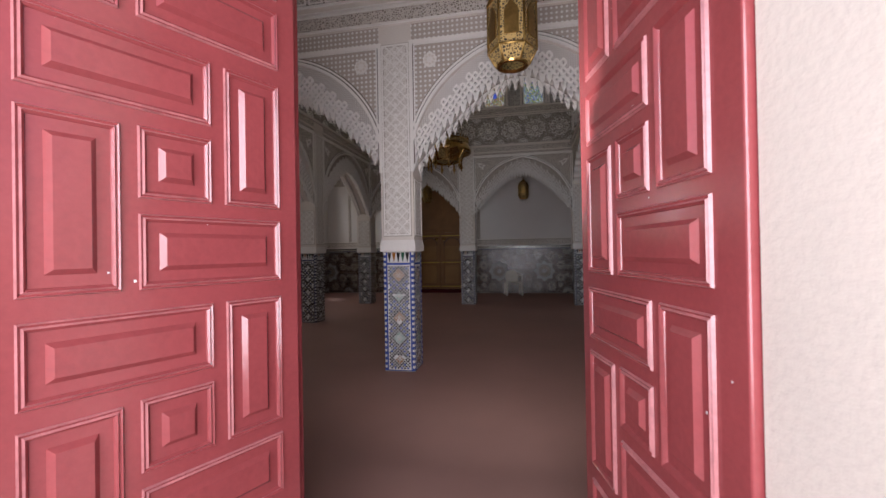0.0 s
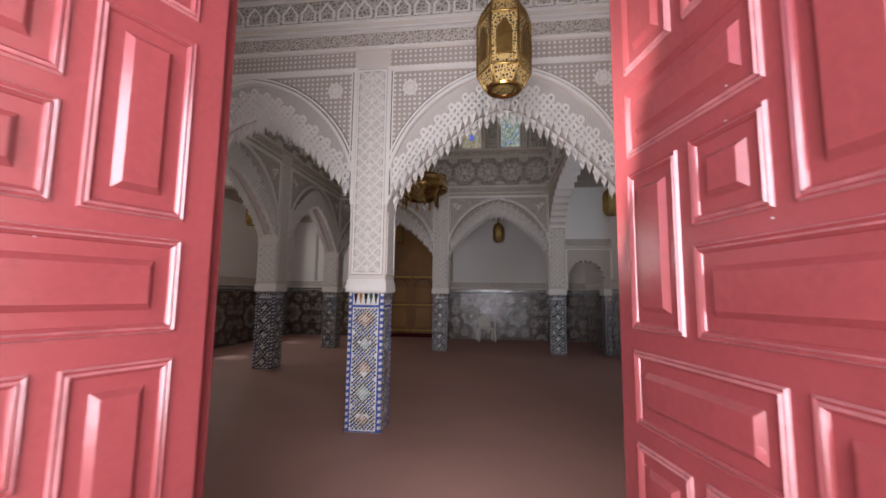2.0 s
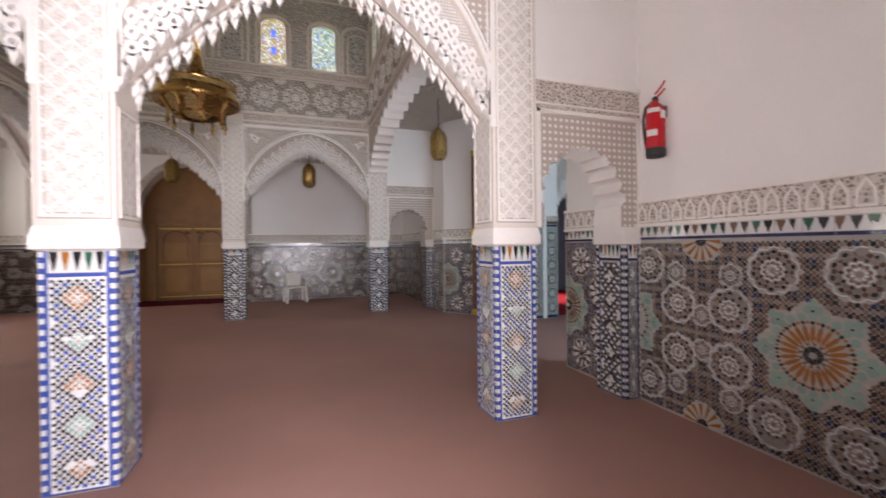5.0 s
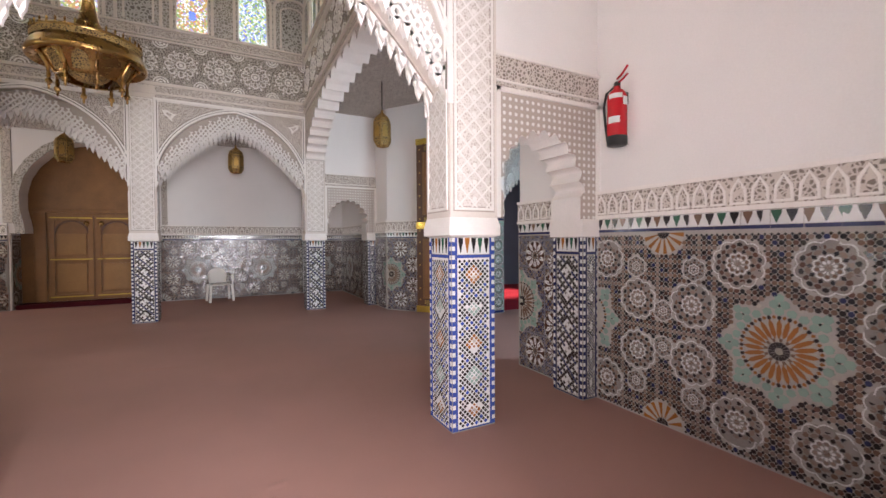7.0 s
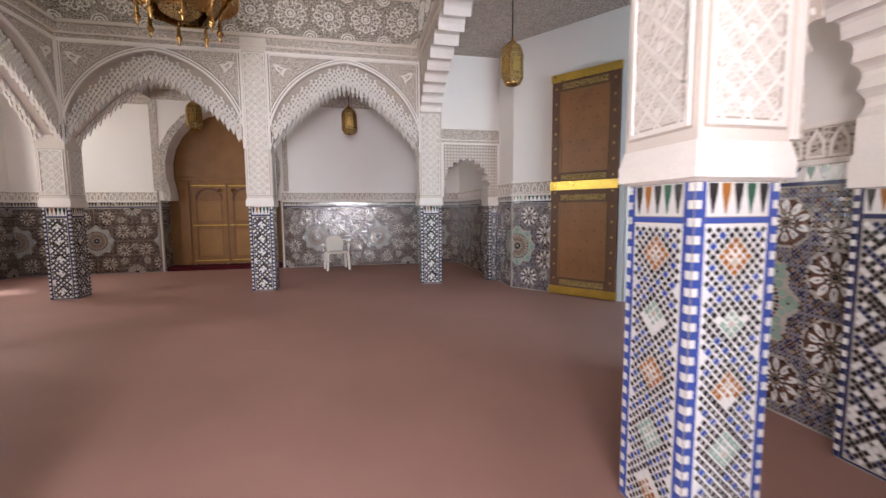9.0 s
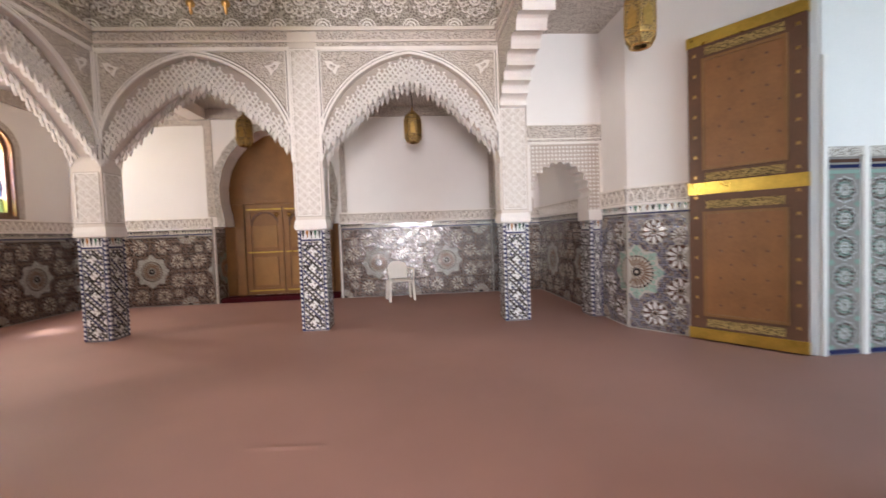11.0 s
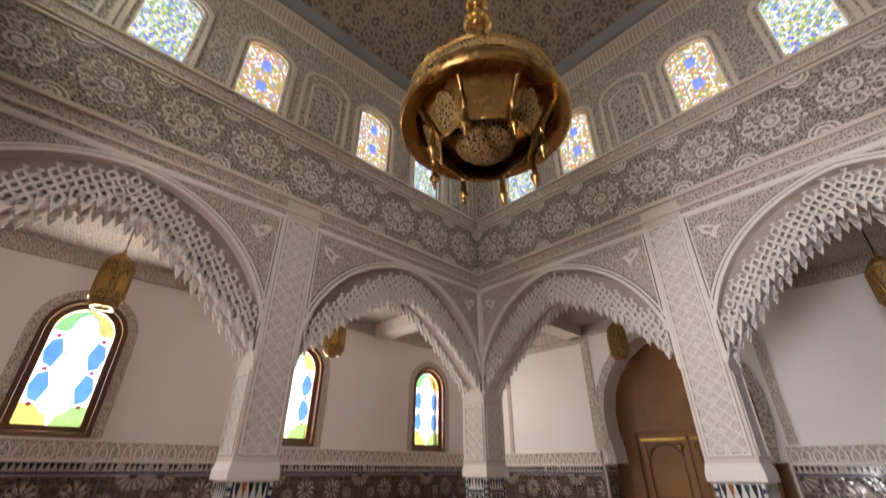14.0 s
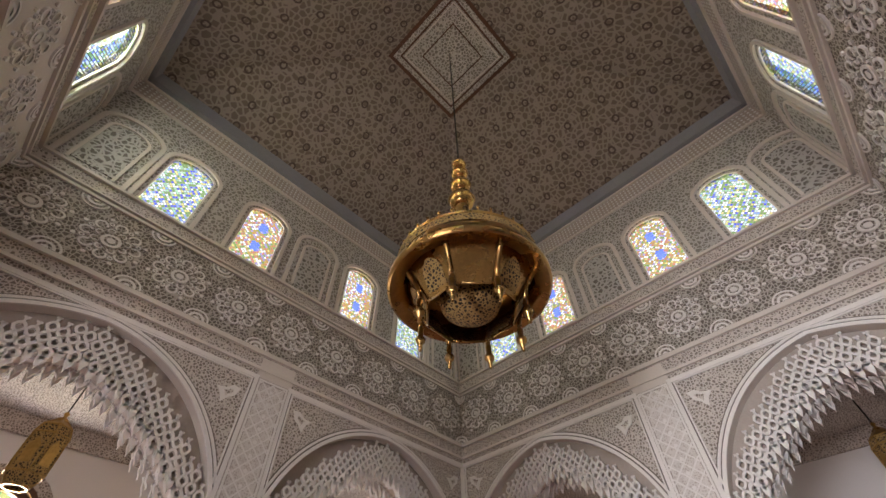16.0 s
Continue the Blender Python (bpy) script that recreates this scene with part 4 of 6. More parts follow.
slab("ceiling_side", 4.7, 9.2, 4.4, 14.2, 4.6, 4.75, "shade", "ceiling of the side room, its shade put into the colour", category="ceiling")

# entrance wall, set slightly askew
ent = HR - HL
EM = Matrix.Translation(HL) @ Matrix.Rotation(math.atan2(ent.y, ent.x), 4, "Z")
ew = Mesh()
ew.box(-7.2, -0.02, -0.42, 0.0, 0, 5.4, "cream")
ew.box(ent.length + 0.02, 5.2, -0.42, 0.0, 0, 5.4, "cream")
ew.box(-0.02, ent.length + 0.02, -0.42, 0.0, 3.1, 5.4, "cream")
put("wall_south", ew, EM, label="cream rendered wall round the entrance", kind="structure", category="wall")

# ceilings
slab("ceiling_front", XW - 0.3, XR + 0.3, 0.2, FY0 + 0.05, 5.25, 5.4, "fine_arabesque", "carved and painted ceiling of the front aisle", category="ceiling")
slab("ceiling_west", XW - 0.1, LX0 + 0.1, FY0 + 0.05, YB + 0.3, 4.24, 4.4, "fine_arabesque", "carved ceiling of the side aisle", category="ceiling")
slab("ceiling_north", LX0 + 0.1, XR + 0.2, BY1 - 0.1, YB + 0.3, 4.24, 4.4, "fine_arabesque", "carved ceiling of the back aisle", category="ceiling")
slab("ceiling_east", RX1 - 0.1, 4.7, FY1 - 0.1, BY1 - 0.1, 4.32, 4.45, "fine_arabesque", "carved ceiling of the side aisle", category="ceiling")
slab("recess_ceiling", DX0 - 0.4, DX1 + 0.4, YB + 0.45, YB + 1.2, 4.5, 4.6, "plaster", "ceiling of the door recess", category="ceiling")
for x in (DX0 - 0.35, DX1 + 0.05):
    slab("recess_side", x, x + 0.3, YB + 0.45, YB + 0.95, 0, 4.5, "plaster", "side of the door recess", category="wall")
for yb in (FY0 + 0.02, BY0):
    slab("beam", XW, LX0, yb, yb + 0.36, 3.98, 4.24, "stucco", "plastered cross beam under the aisle ceiling", category="beam")
for xb in (LX0, MX0):
    slab("beam", xb, xb + 0.36, BY1, YB, 4.02, 4.24, "stucco", "plastered cross beam under the aisle ceiling", category="beam")

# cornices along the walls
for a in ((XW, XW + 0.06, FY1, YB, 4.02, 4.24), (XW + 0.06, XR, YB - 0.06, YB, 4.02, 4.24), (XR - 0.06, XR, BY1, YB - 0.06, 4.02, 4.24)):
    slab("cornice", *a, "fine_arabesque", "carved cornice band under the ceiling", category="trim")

cr = Mesh()
for a, b in (((-1.60, 8.45), (-0.96, 8.41)), ((-0.35, 5.31), (-0.20, 5.32))):
    d = (Vector(b) - Vector(a))
    nrm = Vector((-d.y, d.x)).normalized() * 0.035
    k = 10
    for i in range(k):
        p, q = Vector(a) + d * i / k, Vector(a) + d * (i + 1) / k
        hp, hq = 0.011 * math.sin(math.pi * i / k), 0.011 * math.sin(math.pi * (i + 1) / k)
        for sg in (-1, 1):
            f = [(p.x + sg * nrm.x, p.y + sg * nrm.y, 0.001), (q.x + sg * nrm.x, q.y + sg * nrm.y, 0.001), (q.x, q.y, hq + 0.001), (p.x, p.y, hp + 0.001)]
            cr.face(f if sg < 0 else f[::-1], "carpet", True)
put("crease", cr, parent=bpy.data.objects["floor"], label="raised crease in the carpet")

# ---- piers and arcades ----
for x0, x1, y0, y1, sides in ((LX0, LX1, FY0, FY1, "SE"), (MX0, MX1, FY0, FY1, "SN"), (RX0, RX1, FY0, FY1, "SW"), (LX0, LX1, MY0, MY1, "EW"),
                              (LX0, LX1, BY0, BY1, "WN"), (MX0, MX1, BY0, BY1, "SN"), (RX0, RX1, BY0, BY1, "S")):
    front = y0 == FY0 and x0 > LX0
    pier(x0, x1, y0, y1, sides=sides, bright=front, loose=("SE" if x0 == MX0 else "SW") if front else "",
         label="square pier with bright blue mosaic foot and carved plaster shaft" if front else "square pier with dark mosaic foot and carved plaster shaft")
TH = FY1 - FY0
arch_bay("arch_front_west", pose(LX1 - 0.015, FY0, 0), MX0 - LX1 + 0.03, TH, "net", "court")
arch_bay("arch_front_middle", pose(MX1 - 0.015, FY0, 0), RX0 - MX1 + 0.03, TH, "net", "court")
arch_bay("arch_back_west", pose(LX1 - 0.015, BY0, 0), MX0 - LX1 + 0.03, TH, "court", "net")
arch_bay("arch_back_middle", pose(MX1 - 0.015, BY0, 0), RX0 - MX1 + 0.03, TH, "court", "net")
arch_bay("arch_west_front", facing_east(LX1, FY1 - 0.015), MY0 - FY1 + 0.03, TH, "court", "net")
arch_bay("arch_west_back", facing_east(LX1, MY1 - 0.015), BY0 - MY1 + 0.03, TH, "court", "net")
lobed_arch("arch_front_passage", pose(RX1 + 0.015, FY0, 0), XR - RX1 - 0.015, TH, 5.25)
lobed_arch("arch_back_passage", pose(RX1 + 0.015, BY0, 0), XR - RX1 - 0.015, TH, 4.32)
# the wide scalloped arch of the right-hand side
wide = Mesh()
span = BY0 - FY1 + 0.03
wc = [(0.0, 2.45)] + lobed_curve(0.0, span, 2.95, 4.10, 25)[1:-1] + [(span, 2.45)]
lobed_body(wide, wc, len(wc) // 2, 0.0, span, 2.45, TOP, 0, RX1 - RX0, "fine_arabesque", "plaster")
put("arch_east", wide, facing_west(RX0, BY0 + 0.015), label="wide scalloped white plaster arch", kind="structure", category="arch")

# friezes over the front arcade
fz = Mesh()
fz.box(0, XR - XW, -0.03, TH, TOP, 5.25, "stucco")
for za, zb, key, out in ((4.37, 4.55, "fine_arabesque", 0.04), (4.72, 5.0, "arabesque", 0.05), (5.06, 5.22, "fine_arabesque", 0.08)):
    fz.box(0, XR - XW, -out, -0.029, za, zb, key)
for z in (4.36, 4.56, 4.60, 4.70, 5.01, 5.05):
    fz.box(0, XR - XW, -0.065, -0.028, z, z + 0.018, "lace")
fz_ob = put("frieze_front", fz, pose(XW, FY0, 0), label="carved plaster frieze bands above the front arcade", kind="structure", category="frieze")
n, w = 44, (XR - XW) / 44 * 0.42
nm = Mesh()
nm.ring([(-w, 4.74), (w, 4.74), (w, 4.86), (0, 4.98), (-w, 4.86)], [(-w * 0.75, 4.755), (w * 0.75, 4.755), (w * 0.75, 4.85), (0, 4.95), (-w * 0.75, 4.85)], -0.062, -0.05, "lace")
nd = nm.data("carved_niche", True)
for i in range(n):
    put("carved_niche", nd, pose((i + 0.5) * (XR - XW) / n, 0, 0), fz_ob)


# ---- the lantern storey over the court ----
def frieze_unit():
    """One repeat of the rosette frieze, 0.62 wide and 0.86 high, round the origin."""
    mb, tau = Mesh(), 2 * math.pi

    def circ(c, r0, r1, n=20, a0=0.0, a1=tau, y=-0.016):
        k = max(3, int(n * abs(a1 - a0) / tau))
        for i in range(k):
            a, b = a0 + (a1 - a0) * i / k, a0 + (a1 - a0) * (i + 1) / k
            q = [(c[0] + r * math.cos(t), c[1] + r * math.sin(t)) for r, t in ((r0, a), (r1, a), (r1, b), (r0, b))]
            mb.face([(x, y, z) for x, z in (q[0], q[1], q[2], q[3])], "lace")
            mb.face([(q[1][0], y, q[1][1]), (q[1][0], 0, q[1][1]), (q[2][0], 0, q[2][1]), (q[2][0], y, q[2][1])], "lace")

    circ((0, 0), 0.0, 0.035, 10)
    circ((0, 0), 0.055, 0.082, 20)
    for i in range(8):
        a = tau * i / 8
        c = (0.20 * math.cos(a), 0.20 * math.sin(a))
        circ(c, 0.036, 0.055, 14, a - 2.5, a + 2.5)
        c = (0.275 * math.cos(a + tau / 16), 0.275 * math.sin(a + tau / 16))
        circ(c, 0.0, 0.020, 6)
        c = (0.125 * math.cos(a + tau / 16), 0.125 * math.sin(a + tau / 16))
        circ(c, 0.022, 0.036, 8, a + tau / 16 - 2.2, a + tau / 16 + 2.2)
        circ((0.215 * math.cos(a + tau / 16), 0.215 * math.sin(a + tau / 16)), 0.012, 0.024, 6)
    for zc, a0, a1 in ((0.40, math.pi, tau), (-0.40, 0, math.pi)):
        for xo in (-0.31, 0.31):
            half_a = (a0, (a0 + a1) / 2) if (xo > 0) == (zc < 0) else ((a0 + a1) / 2, a1)
            if zc > 0:
                half_a = (math.pi, 1.5 * math.pi) if xo > 0 else (1.5 * math.pi, tau)
            else:
                half_a = (0.5 * math.pi, math.pi) if xo > 0 else (0, 0.5 * math.pi)
            circ((xo, zc), 0.05, 0.075, 20, *half_a)
            circ((xo, zc), 0.10, 0.118, 20, *half_a)
            circ((xo, zc), 0.0, 0.025, 20, *half_a)
    return mb


UNIT = frieze_unit()


def upper_wall(name, m, w):
    """A side of the lantern storey from the arcade to the ceiling, in its own frame, x from 0 to w."""
    c = w / 2
    offs = (-1.88, -0.83, 0.83, 1.88)
    holes = [(c + o - 0.275, c + o + 0.275, 5.46, 6.48) for o in offs]
    mb = Mesh()
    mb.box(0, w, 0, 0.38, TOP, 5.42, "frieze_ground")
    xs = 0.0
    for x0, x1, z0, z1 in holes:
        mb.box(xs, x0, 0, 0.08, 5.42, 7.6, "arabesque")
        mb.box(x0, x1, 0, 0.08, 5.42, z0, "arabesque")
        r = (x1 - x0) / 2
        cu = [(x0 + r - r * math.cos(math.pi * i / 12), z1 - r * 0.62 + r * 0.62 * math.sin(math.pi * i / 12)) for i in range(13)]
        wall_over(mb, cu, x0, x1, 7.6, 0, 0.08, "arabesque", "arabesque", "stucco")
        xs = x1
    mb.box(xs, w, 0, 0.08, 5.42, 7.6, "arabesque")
    wall = put(name, mb, m, label="carved plaster wall of the lantern storey with a rosette frieze", kind="structure", category="wall")
    tr = Mesh()
    for z, h, o in ((4.20, 0.03, 0.03), (4.36, 0.03, 0.05), (4.40, 0.02, 0.03), (5.18, 0.03, 0.03), (5.23, 0.02, 0.045), (5.40, 0.035, 0.05), (6.98, 0.03, 0.03), (7.30, 0.03, 0.04)):
        tr.box(0, w, -o, -0.001, z, z + h, "stucco")
    tr.box(0, w, -0.012, -0.001, 4.23, 4.36, "fine_arabesque")
    tr.box(0, w, -0.012, -0.001, 5.25, 5.40, "fine_arabesque")
    tr.box(0, w, -0.012, -0.001, 7.02, 7.29, "net")
    tr.box(0, w, -0.09, -0.001, 7.36, 7.6, "cove")
    for o in (*offs, 0.0, -2.62, 2.62):
        x, wd = c + o, 0.31
        if abs(o) > 2.5 and c - abs(o) < 0.2:
            continue
        n = 14
        arcs = []
        for g in (0.0, 0.05):
            rr = wd + g
            arcs.append([(x - rr, 5.46)] + [(x - rr * math.cos(math.pi * i / n), 6.30 + (0.20 + g) * math.sin(math.pi * i / n)) for i in range(n + 1)] + [(x + rr, 5.46)])
        tr.band(arcs[0], arcs[1], -0.03, -0.001, "stucco")
        if abs(o) < 0.1 or abs(o) > 2.5:
            tr.box(x - 0.2, x + 0.2, -0.014, -0.001, 5.52, 6.3, "pale_net")
            arcs = [[(x - g, 5.5)] + [(x - g * math.cos(math.pi * i / n), 6.22 + g * 0.6 * math.sin(math.pi * i / n)) for i in range(n + 1)] + [(x + g, 5.5)] for g in (0.2, 0.235)]
            tr.band(arcs[0], arcs[1], -0.024, -0.001, "stucco")
    put("moulding", tr, parent=wall)
    fr = Mesh()
    k = round(w / 0.66)
    for i in range(k):
        fr.add(UNIT, pose((i + 0.5) * w / k, 0, 4.80) @ Matrix.Diagonal((w / k / 0.62, 1, 0.92, 1)))
    put("rosette_frieze", fr, parent=wall, label="band of carved white rosettes on a brown ground", kind="stuff")
    for x0, x1, z0, z1 in holes:
        stained_window(wall, x0, x1, z0, z1, w)
    return wall


def stained_window(wall, x0, x1, z0, z1, wide):
    """A pane of many small coloured pieces set in plaster."""
    rnd = random.Random(int(x0 * 1000) + 7)
    r = (x1 - x0) / 2
    cx = (x0 + x1) / 2
    mb = Mesh()
    p, e = 0.046, 0.0062
    style = 1 if abs(x0 + 0.275 - wide / 2) < 1.2 else 0
    pal = [("g_gsky", "g_gmint", "g_clear", "g_gcobalt", "g_gpale", "g_ggreen", "g_clear", "g_glemon", "g_ggreen"), ("g_glemon", "g_clear", "g_gamber", "g_ggreen", "g_clear", "g_grose", "g_gyellow", "g_gviolet")][style]
    for j in range(0, int((z1 - z0) / (p / 2)) + 1):
        for i in range(0, int((x1 - x0) / p) + 2):
            x, z = x0 + (i + 0.5 * (j % 2)) * p, z0 + j * p / 2
            h = p * 0.5
            key = pal[(i * 3 + j * 2 + rnd.randrange(3)) % len(pal)]
            for dz in (0.32, 0.68):
                d = math.hypot(x - cx, (z - z0 - dz * (z1 - z0)) * 0.8)
                if style and d < 0.065:
                    key = "g_gcobalt"
            mb.face([(x, 0.026, z - h), (x + h, 0.026, z), (x, 0.026, z + h), (x - h, 0.026, z)], key)
            if style and key == "g_gcobalt":
                continue
            for sx, sz in ((1, 1), (-1, 1)):
                mb.face([(x, 0.023, z - sz * h - e), (x + sx * h, 0.023, z - e), (x + sx * h, 0.023, z + e), (x, 0.023, z - sz * h + e)][::sx], "ground")
    n = 14
    fr = Mesh()
    arcs = []
    for g in (0.0, 0.022):
        arcs.append([(x0 + g, z0 + g)] + [(cx - (r - g) * math.cos(math.pi * i / n), z1 - r * 0.62 + (r * 0.62 - g) * math.sin(math.pi * i / n)) for i in range(n + 1)] + [(x1 - g, z0 + g)])
    fr.band(arcs[1], arcs[0], 0.004, 0.022, "stucco")
    fr.box(x0, x1, 0.004, 0.022, z0, z0 + 0.022, "stucco")
    win = put("window", fr, parent=wall, label="arched window of small coloured glass pieces in plaster")
    put("coloured_panes", mb, parent=win, kind="stuff")


M["pale_net"] = carved("screen_net", (0.20, 0.18, 0.155), (0.55, 0.52, 0.48), 16, 0.2, 0.02)
upper_wall("wall_court_north", facing_south(LX1, BY0), RX0 - LX1)
upper_wall("wall_court_south", facing_north(RX0, FY1), RX0 - LX1)
upper_wall("wall_court_west", facing_east(LX1, FY1), BY0 - FY1)
upper_wall("wall_court_east", facing_west(RX0, BY0), BY0 - FY1)

# emissive boards added close behind the high windows to brighten the glass
haze, hn, hb = nodes_of("window_glow_board")
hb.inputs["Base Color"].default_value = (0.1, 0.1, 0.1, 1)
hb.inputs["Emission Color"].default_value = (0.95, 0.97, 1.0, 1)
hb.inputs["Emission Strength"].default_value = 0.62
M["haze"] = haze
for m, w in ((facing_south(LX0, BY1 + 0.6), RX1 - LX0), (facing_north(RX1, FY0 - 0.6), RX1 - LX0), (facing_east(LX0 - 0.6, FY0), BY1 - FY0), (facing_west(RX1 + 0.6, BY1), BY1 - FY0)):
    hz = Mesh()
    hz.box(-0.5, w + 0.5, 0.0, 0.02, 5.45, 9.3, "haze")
    put("backdrop", hz, m, label="glowing board added as bright sky outside the high windows", kind="structure", category="sky")

# hipped ceiling with a flat square at its head
ce = Mesh()
a = [(LX1, FY1, 7.58), (RX0, FY1, 7.58), (RX0, BY0, 7.58), (LX1, BY0, 7.58)]
b = [(CX - 0.75, CY - 0.75, 9.05), (CX + 0.75, CY - 0.75, 9.05), (CX + 0.75, CY + 0.75, 9.05), (CX - 0.75, CY + 0.75, 9.05)]
for i in range(4):
    j = (i + 1) % 4
    ce.face([a[j], a[i], b[i], b[j]], "painted_ceiling")
    ce.face([Vector(a[i]) + Vector((0, 0, 0.2)), Vector(a[j]) + Vector((0, 0, 0.2)), Vector(b[j]) + Vector((0, 0, 0.2)), Vector(b[i]) + Vector((0, 0, 0.2))], "ceilwood")
ce.face(b[::-1], "arabesque")
ce.face([(x, y, 9.25) for x, y, z in b], "ceilwood")
for s0, s1, key in ((0.76, 0.70, "wooddark"), (0.62, 0.59, "wooddark"), (0.57, 0.55, "stucco"), (0.36, 0.34, "wooddark")):
    for i in range(4):
        c0, s_0 = [(-1, -1), (1, -1), (1, 1), (-1, 1)][i], [(-1, -1), (1, -1), (1, 1), (-1, 1)][(i + 1) % 4]
        ce.face([(CX + c0[0] * s0, CY + c0[1] * s0, 9.035), (CX + c0[0] * s1, CY + c0[1] * s1, 9.035), (CX + s_0[0] * s1, CY + s_0[1] * s1, 9.035), (CX + s_0[0] * s0, CY + s_0[1] * s0, 9.035)], key)


def painted_ceiling():
    m, nt, bs = nodes_of("painted_ceiling")
    vec = coords(nt)
    v = nt.nodes.new("ShaderNodeTexVoronoi")
    v.feature = "DISTANCE_TO_EDGE"
    v.inputs["Scale"].default_value = 11
    nt.links.new(vec, v.inputs["Vector"])
    line = ramp(nt, v.outputs["Distance"], [(0.10, (1, 1, 1)), (0.16, (0, 0, 0))])
    sep = nt.nodes.new("ShaderNodeSeparateXYZ")
    nt.links.new(vec, sep.inputs[0])
    d = []
    for ax in (0, 1):
        f = math_node(nt, "FRACT", math_node(nt, "MULTIPLY", sep.outputs[ax], 3.1))
        d.append(math_node(nt, "POWER", math_node(nt, "SUBTRACT", f, 0.5), 2.0))
    rr = math_node(nt, "ADD", *d)
    spot = ramp(nt, rr, [(0.008, (0, 0, 0)), (0.012, (1, 1, 1)), (0.028, (1, 1, 1)), (0.034, (0, 0, 0))])
    base = mixed(nt, (0.18, 0.14, 0.11), (0.32, 0.265, 0.22), line)
    nt.links.new(mixed(nt, base, (0.10, 0.07, 0.055), spot), bs.inputs["Base Color"])
    bs.inputs["Roughness"].default_value = 0.8
    bump(nt, bs, line, 0.3, 0.006)
    return m


M["painted_ceiling"] = painted_ceiling()
put("ceiling_court", ce, label="hipped ceiling painted with small brown rosettes", kind="structure", category="ceiling")


# ---- tiled dados and the bands above them ----
def dado(name, m, length, first=0.77, pitch=0.03, band=True, loose=0.0, muted=False, label="mosaic tile dado of stars and rosettes", pale=False):
    base = Mesh()
    base.box(0, length, 0.0, 0.02, 0.0, 1.66, "joint" if not muted else "grout")
    ob = put(name, base, m @ pose(0, -0.022, 0), label=label, kind="structure", category="tiled dado")
    zm = zellij(length, 1.53, first, pitch, daisies=pale or muted, cool=pale)
    # duller tiles: the hazy sheen on the far walls, put into their colours
    if muted:
        zm.k = [{"green": "ash", "navy": "plum", "mauve": "umber", "white": "ivory", "ivory": "ash", "ochre": "umber", "taupe": "umber", "umber": "plum"}.get(k, k) for k in zm.k]
    if pale:
        zm.k = [{"ochre": "umber"}.get(k, k) for k in zm.k]
    if loose:
        dist = []
        for i, f in enumerate(zm.f):
            p = zm.v[f[0]]
            dist.append((math.hypot(p[0] - loose, p[2] - 0.74), i))
        loose_tiles(zm, ob, [i for d, i in sorted(dist)[:300]])
    put("mosaic", zm, parent=ob, label="small black, white, ochre and green tiles", kind="stuff")
    up = Mesh()
    nb = max(1, int(length / 0.17))
    for i in range(nb):
        xa, xb = 0.005 + (length - 0.01) * i / nb, 0.005 + (length - 0.01) * (i + 1) / nb - 0.002
        lay(up, [(xa, -0.004, 1.563), (xb, -0.004, 1.563), (xb, -0.004, 1.655), (xa, -0.004, 1.655)], "white" if not muted else "ivory", 0.05)
        lay(up, [(xa, -0.004, 1.537), (xb, -0.004, 1.537), (xb, -0.004, 1.56), (xa, -0.004, 1.56)], "navy", 0.05)
    merlons(up, 0.005, length - 0.005, 1.566, 1.652, 0.06 if muted else 0.08, -0.006, ("black",) * 4 if muted else ("black", "darkgreen", "black", "umber"))
    put("merlon_border", up, parent=ob, kind="stuff")
    if band:
        b = Mesh()
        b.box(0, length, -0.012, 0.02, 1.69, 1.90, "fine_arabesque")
        for z in (1.66, 1.885):
            b.box(0, length, -0.025, 0.02, z, z + 0.03, "lace")
        k = max(1, int(length / 0.125))
        for i in range(k):
            x, w = (i + 0.5) * length / k, length / k * 0.42
            b.ring([(x - w, 1.70), (x + w, 1.70), (x + w * 0.9, 1.80), (x, 1.875), (x - w * 0.9, 1.80)], [(x - w * 0.7, 1.715), (x + w * 0.7, 1.715), (x + w * 0.6, 1.79), (x, 1.855), (x - w * 0.6, 1.79)], -0.02, -0.011, "lace")
        put("carved_band", b, parent=ob, label="carved beige plaster band")
    return ob


dado("dado_east_front", facing_west(XR, FY0), FY0 - 1.6, 1.43, 0.036, loose=1.43)
dado("dado_east_passage", facing_west(XR, 6.55), 6.55 - FY1, 0.06, loose=0.35, pale=True, label="mosaic tile dado of white and ochre daisies")
dado("dado_east_back", facing_west(XR, YB), YB - BY1, 0.9, 0.04, muted=True)
dado("dado_east_middle", facing_west(XR, BY0), BY0 - 11.12, 0.82, pale=True, label="mosaic tile dado of white and ochre daisies")
dado("dado_splay", SPLAY, 0.78, 0.12, loose=0.4, pale=True, label="mosaic tile dado of white and ochre daisies")
dado("dado_west_front", facing_east(XW, 1.0), 7.6, 0.5, 0.036, muted=True, loose=6.66)
dado("dado_west_back", facing_east(XW, 8.6), YB - 8.6, 0.9, 0.036, muted=True, loose=0.9)
dado("dado_north_west", facing_south(XW, YB), DX0 - XW - 0.03, 1.6, 0.036, muted=True, loose=1.6)
dado("dado_north_middle", facing_south(DX1 + 0.03, YB), 1.36 - DX1, 2.35, 0.034, muted=True, loose=2.35)
dado("dado_north_east", facing_south(1.40, YB), XR - 1.40, 0.5, 0.036, muted=True)
for m, l in ((facing_east(DX0, YB), 0.45), (facing_west(DX1, YB + 0.45), 0.45)):
    dado("dado_recess", m, l, 5.0, 0.036, band=False)

# carved borders of the white wall fields
brd = Mesh()
